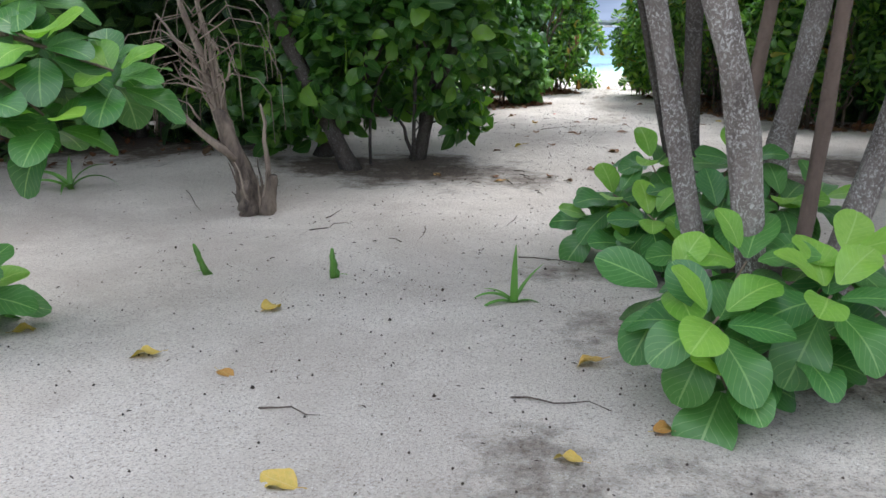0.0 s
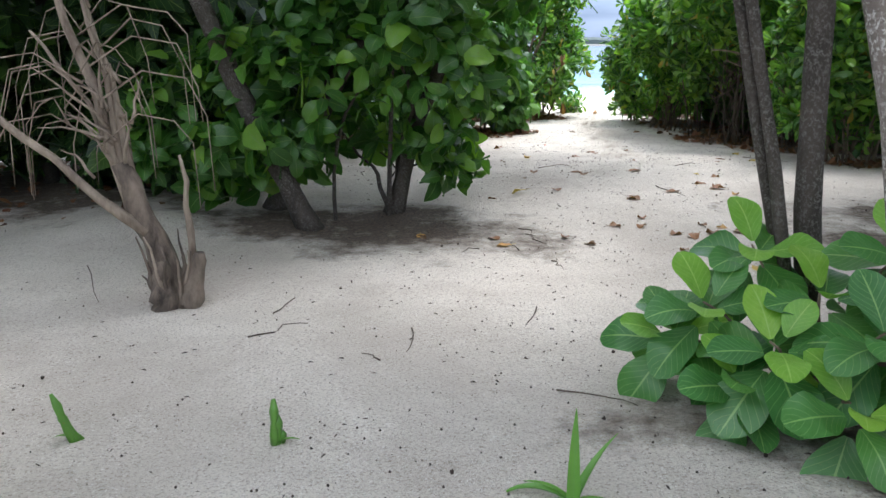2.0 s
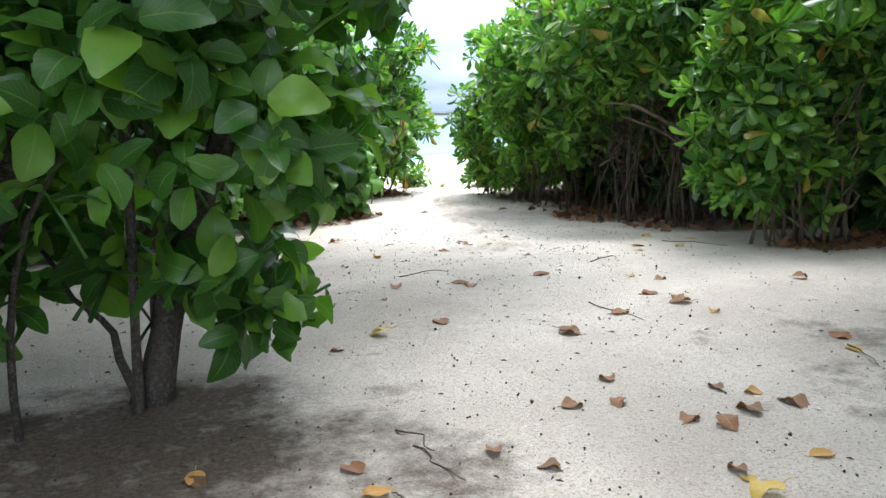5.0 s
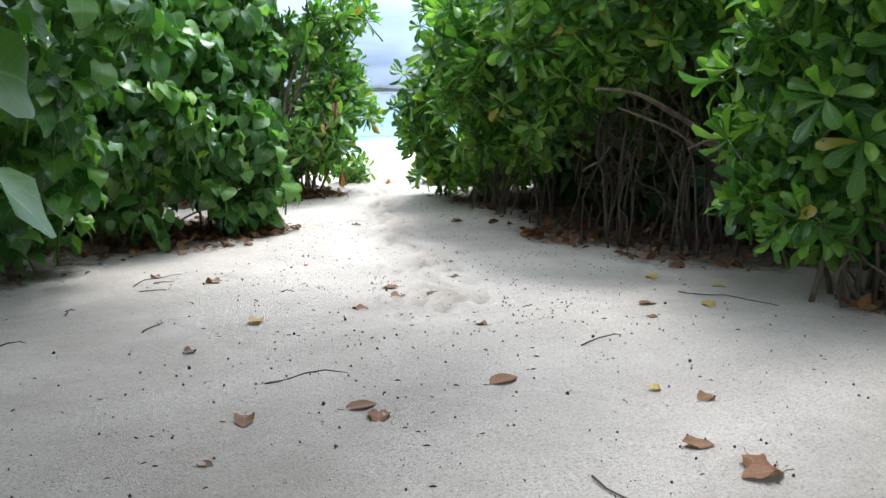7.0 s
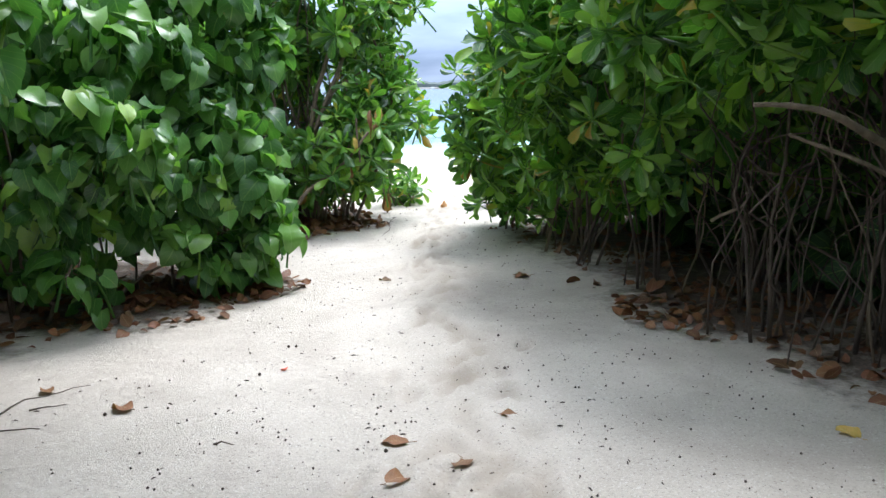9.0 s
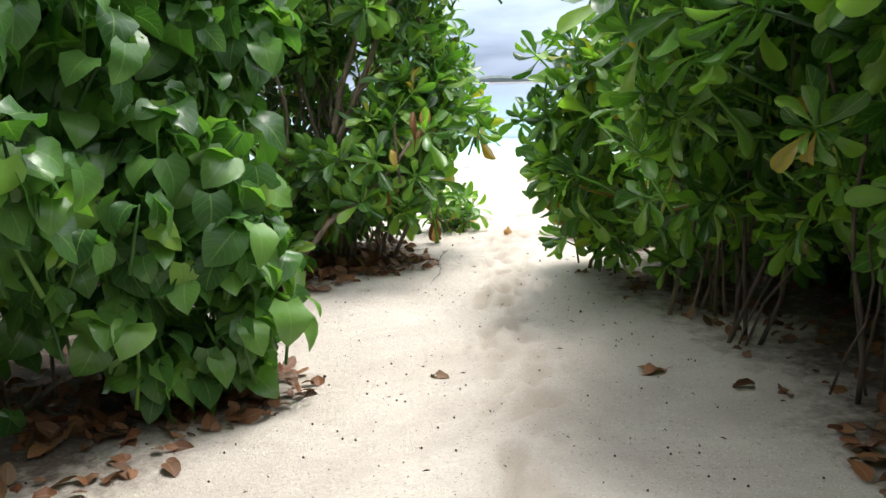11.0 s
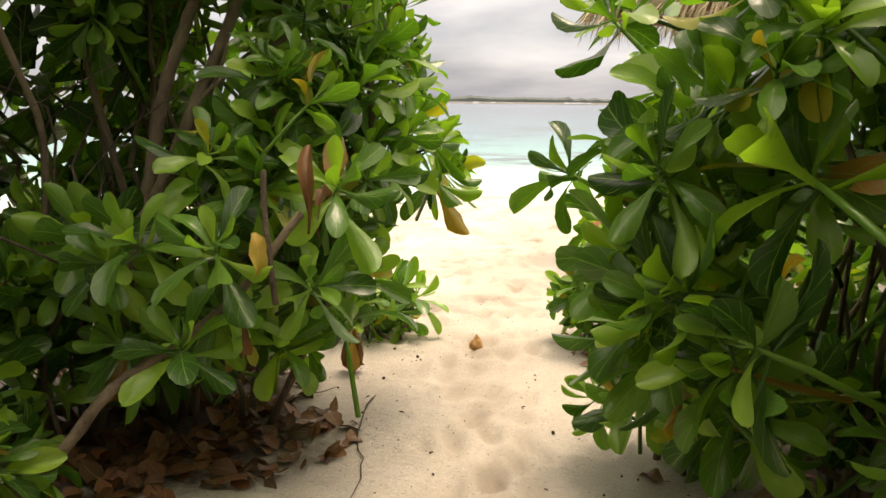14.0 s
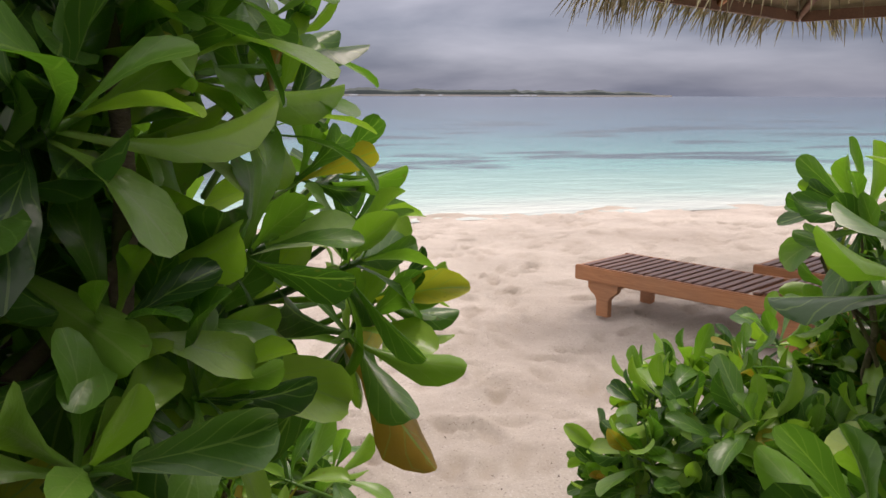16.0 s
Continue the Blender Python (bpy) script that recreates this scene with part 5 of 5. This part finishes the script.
for i in range(22):
    y = rnd.uniform(7.5, 12.5)
    x = np.interp(y, [7, 11, 15], [1.2, 2.6, 3.0]) + rnd.gauss(0, 1.2)
    fallen(x, y, rnd.uniform(0.07, 0.15), rnd.random() < 0.25, 700 + i)
lit = Pile()
lv, lf, lu = leaf_shape("oval", 4)
for i in range(3600):
    cx, cy, rx, ry = rnd.choice([b_ for b_ in BEDS[5:-1] if b_[1] > 9.6 and b_[2] > 0.7])
    a, r = rnd.uniform(0, 6.28), rnd.uniform(0, 0.85) ** 0.5
    x, y = cx + math.cos(a) * r * rx, cy + math.sin(a) * r * ry
    lit.add(put(bend(lv, rnd.uniform(-1.5, 1.8), rnd.uniform(-1, 1)), leaf_pose(rnd.uniform(0, 6.28), rnd.uniform(-0.3, 0.5), (x, y, ground_z(x, y) + 0.015), rnd.uniform(0.05, 0.13), rnd.uniform(-0.6, 0.6))), lf, lu)
tagged(lit.make("leaf_litter", M_DEADLEAF), "dry brown leaf litter under the shrubs", "leaf litter", kind="stuff")
M_SEED = bark_mat("dark_debris", (0.03, 0.022, 0.018), (0.10, 0.07, 0.05), None, 4.0)
deb = Pile()
for i in range(6500):
    y = rnd.uniform(0.8, 22)
    x = np.interp(y, [0, 8, 12, 20], [-0.2, 0.8, 2.4, 3.6]) + rnd.gauss(0, 1.9 if y < 12 else 0.9)
    if y > 15 and rnd.random() < 0.6:
        continue
    r = 0.010 if i % 90 == 0 else rnd.choice([0.002, 0.003, 0.003, 0.004, 0.006])
    a = rnd.uniform(0, 6.28)
    ln = r * (1.6 if r > 0.005 else rnd.choice([1.2, 1.5, 2, 7]))
    z = ground_z(x, y) + r * 0.4
    v, f, u = tube([(x, y, z), (x + math.cos(a) * ln * 0.5, y + math.sin(a) * ln * 0.5, z + r * 0.5), (x + math.cos(a) * ln, y + math.sin(a) * ln, z)], [r * 0.5, r, r * 0.4], 5)
    deb.add(v, f, u)
tagged(deb.make("sand_debris", M_SEED), "scattered dark seeds, twigs and bark bits", "debris", kind="stuff")
for k, line in enumerate([[(0.61, 14.21), (0.68, 14.43), (0.95, 14.59)], [(0.68, 14.01), (0.85, 14.01)], [(0.75, 14.26), (0.9, 14.31)], [(3.33, 20.05), (3.18, 19.58), (3.15, 19.27), (3.01, 18.8)], [(2.78, 19.91), (2.95, 20.07), (3.15, 20.21)], [(4.18, 12.5), (4.37, 12.28), (4.53, 11.95)], [(2.35, 10.18), (2.5, 9.7)], [(-2.36, 7.53), (-2.01, 6.75)], [(0.61, 6.52), (0.49, 6.27)], [(-0.16, 6.26), (-0.17, 5.88)], [(-0.94, 6.55), (-0.85, 6.81)]]):
    o = Vector((*line[0], ground_z(*line[0])))
    ctrl = [Vector((x, y, ground_z(x, y) + 0.006)) - o for x, y in line]
    pts = [ctrl[q].lerp(ctrl[q + 1], s / 4) + Vector((0.05 * noise.noise(Vector((k * 1.3, q * 0.9, s * 0.37))), 0.05 * noise.noise(Vector((k * 1.7, s * 0.41, q + 5.3))), 0.004)) for q in range(len(ctrl) - 1) for s in range(4)] + [ctrl[-1]]
    v, f, u = tube(pts, [0.0045 - 0.003 * s / len(pts) for s in range(len(pts))], 6, 0.3)
    ob = mesh_object("twig", v, f, M_TWIG, None, u)
    ob.location = o
    tagged(ob, "long bent dark twig lying on pale sand", "twig", "twigs")
pv, pf, pu = leaf_shape("heart", 6)
ob = mesh_object("flower_petal", bend(pv, 0.9, 0.6), pf, M_ORANGE, None, pu, label="small bright orange fallen flower on sand")
ob.matrix_basis = Matrix.Translation((1.95, 14.61, ground_z(1.95, 14.61) + 0.012)) @ Matrix.Diagonal((0.05, 0.05, 0.05, 1))
tagged(ob, category="flower")
clump = thing("dead_leaf_clump", (3.28, 20.44, ground_z(3.28, 20.44)), "drooping clump of withered yellow and brown leaves", "dead leaves")
for k in range(11):
    pv, pf, pu = leaf_shape("spoon", 6)
    mesh_object("withered_leaf", put(bend(pv, random.Random(k).uniform(0.2, 0.9), random.Random(k).uniform(-1, 1)), leaf_pose(k * 2.4, radians(-70 - 3 * (k % 4)), (0.02 * math.cos(k), 0.02 * math.sin(k), 0.24), 0.22)), pf, M_YELLOW if k % 4 == 0 else M_DEADLEAF, clump, pu)
v, f, u = tube([(0, 0, -0.02), (0, 0.02, 0.14), (-0.04, 0.1, 0.30)], [0.012, 0.011, 0.009], 6)
mesh_object("stalk", v, f, M_STEM, clump, u)
for i in range(20):
    y = rnd.uniform(3.0, 15)
    x = np.interp(y, [0, 8, 12, 20], [-0.4, 0.4, 2.2, 3.4]) + rnd.gauss(0, 1.3)
    a, ln = rnd.uniform(0, 6.28), rnd.uniform(0.10, 0.40)
    e = (x + math.cos(a) * ln, y + math.sin(a) * ln)
    o = Vector((x, y, ground_z(x, y)))
    pts = curve_points((0, 0, 0.004), Vector((e[0], e[1], ground_z(*e) + 0.006)) - o, 7, 0.012, ln * 0.25, i * 1.3)
    v, f, u = tube(pts, [0.005 - 0.0005 * k for k in range(7)], 5)
    ob = mesh_object("twig", v, f, M_TWIG, None, u)
    ob.location = o
    tagged(ob, "thin dry twig lying on pale sand", "twig", "twigs")
# coconut husk on the path
bm = bmesh.new()
bmesh.ops.create_icosphere(bm, subdivisions=3, radius=0.042)
for vtx in bm.verts:
    vtx.co *= 1 + 0.22 * noise.noise(vtx.co * 38)
    vtx.co.z *= 1.15 if vtx.co.z > 0 else 0.7
    vtx.co.z += 0.03 * max(0, 1 - (vtx.co.xy.length / 0.02))
husk = part("coconut_husk", bm, M_HUSK, None)
husk.location = (4.06, 20.72, ground_z(4.06, 20.72) + 0.02)
tagged(husk, "small orange-brown broken coconut husk on sand", "husk")
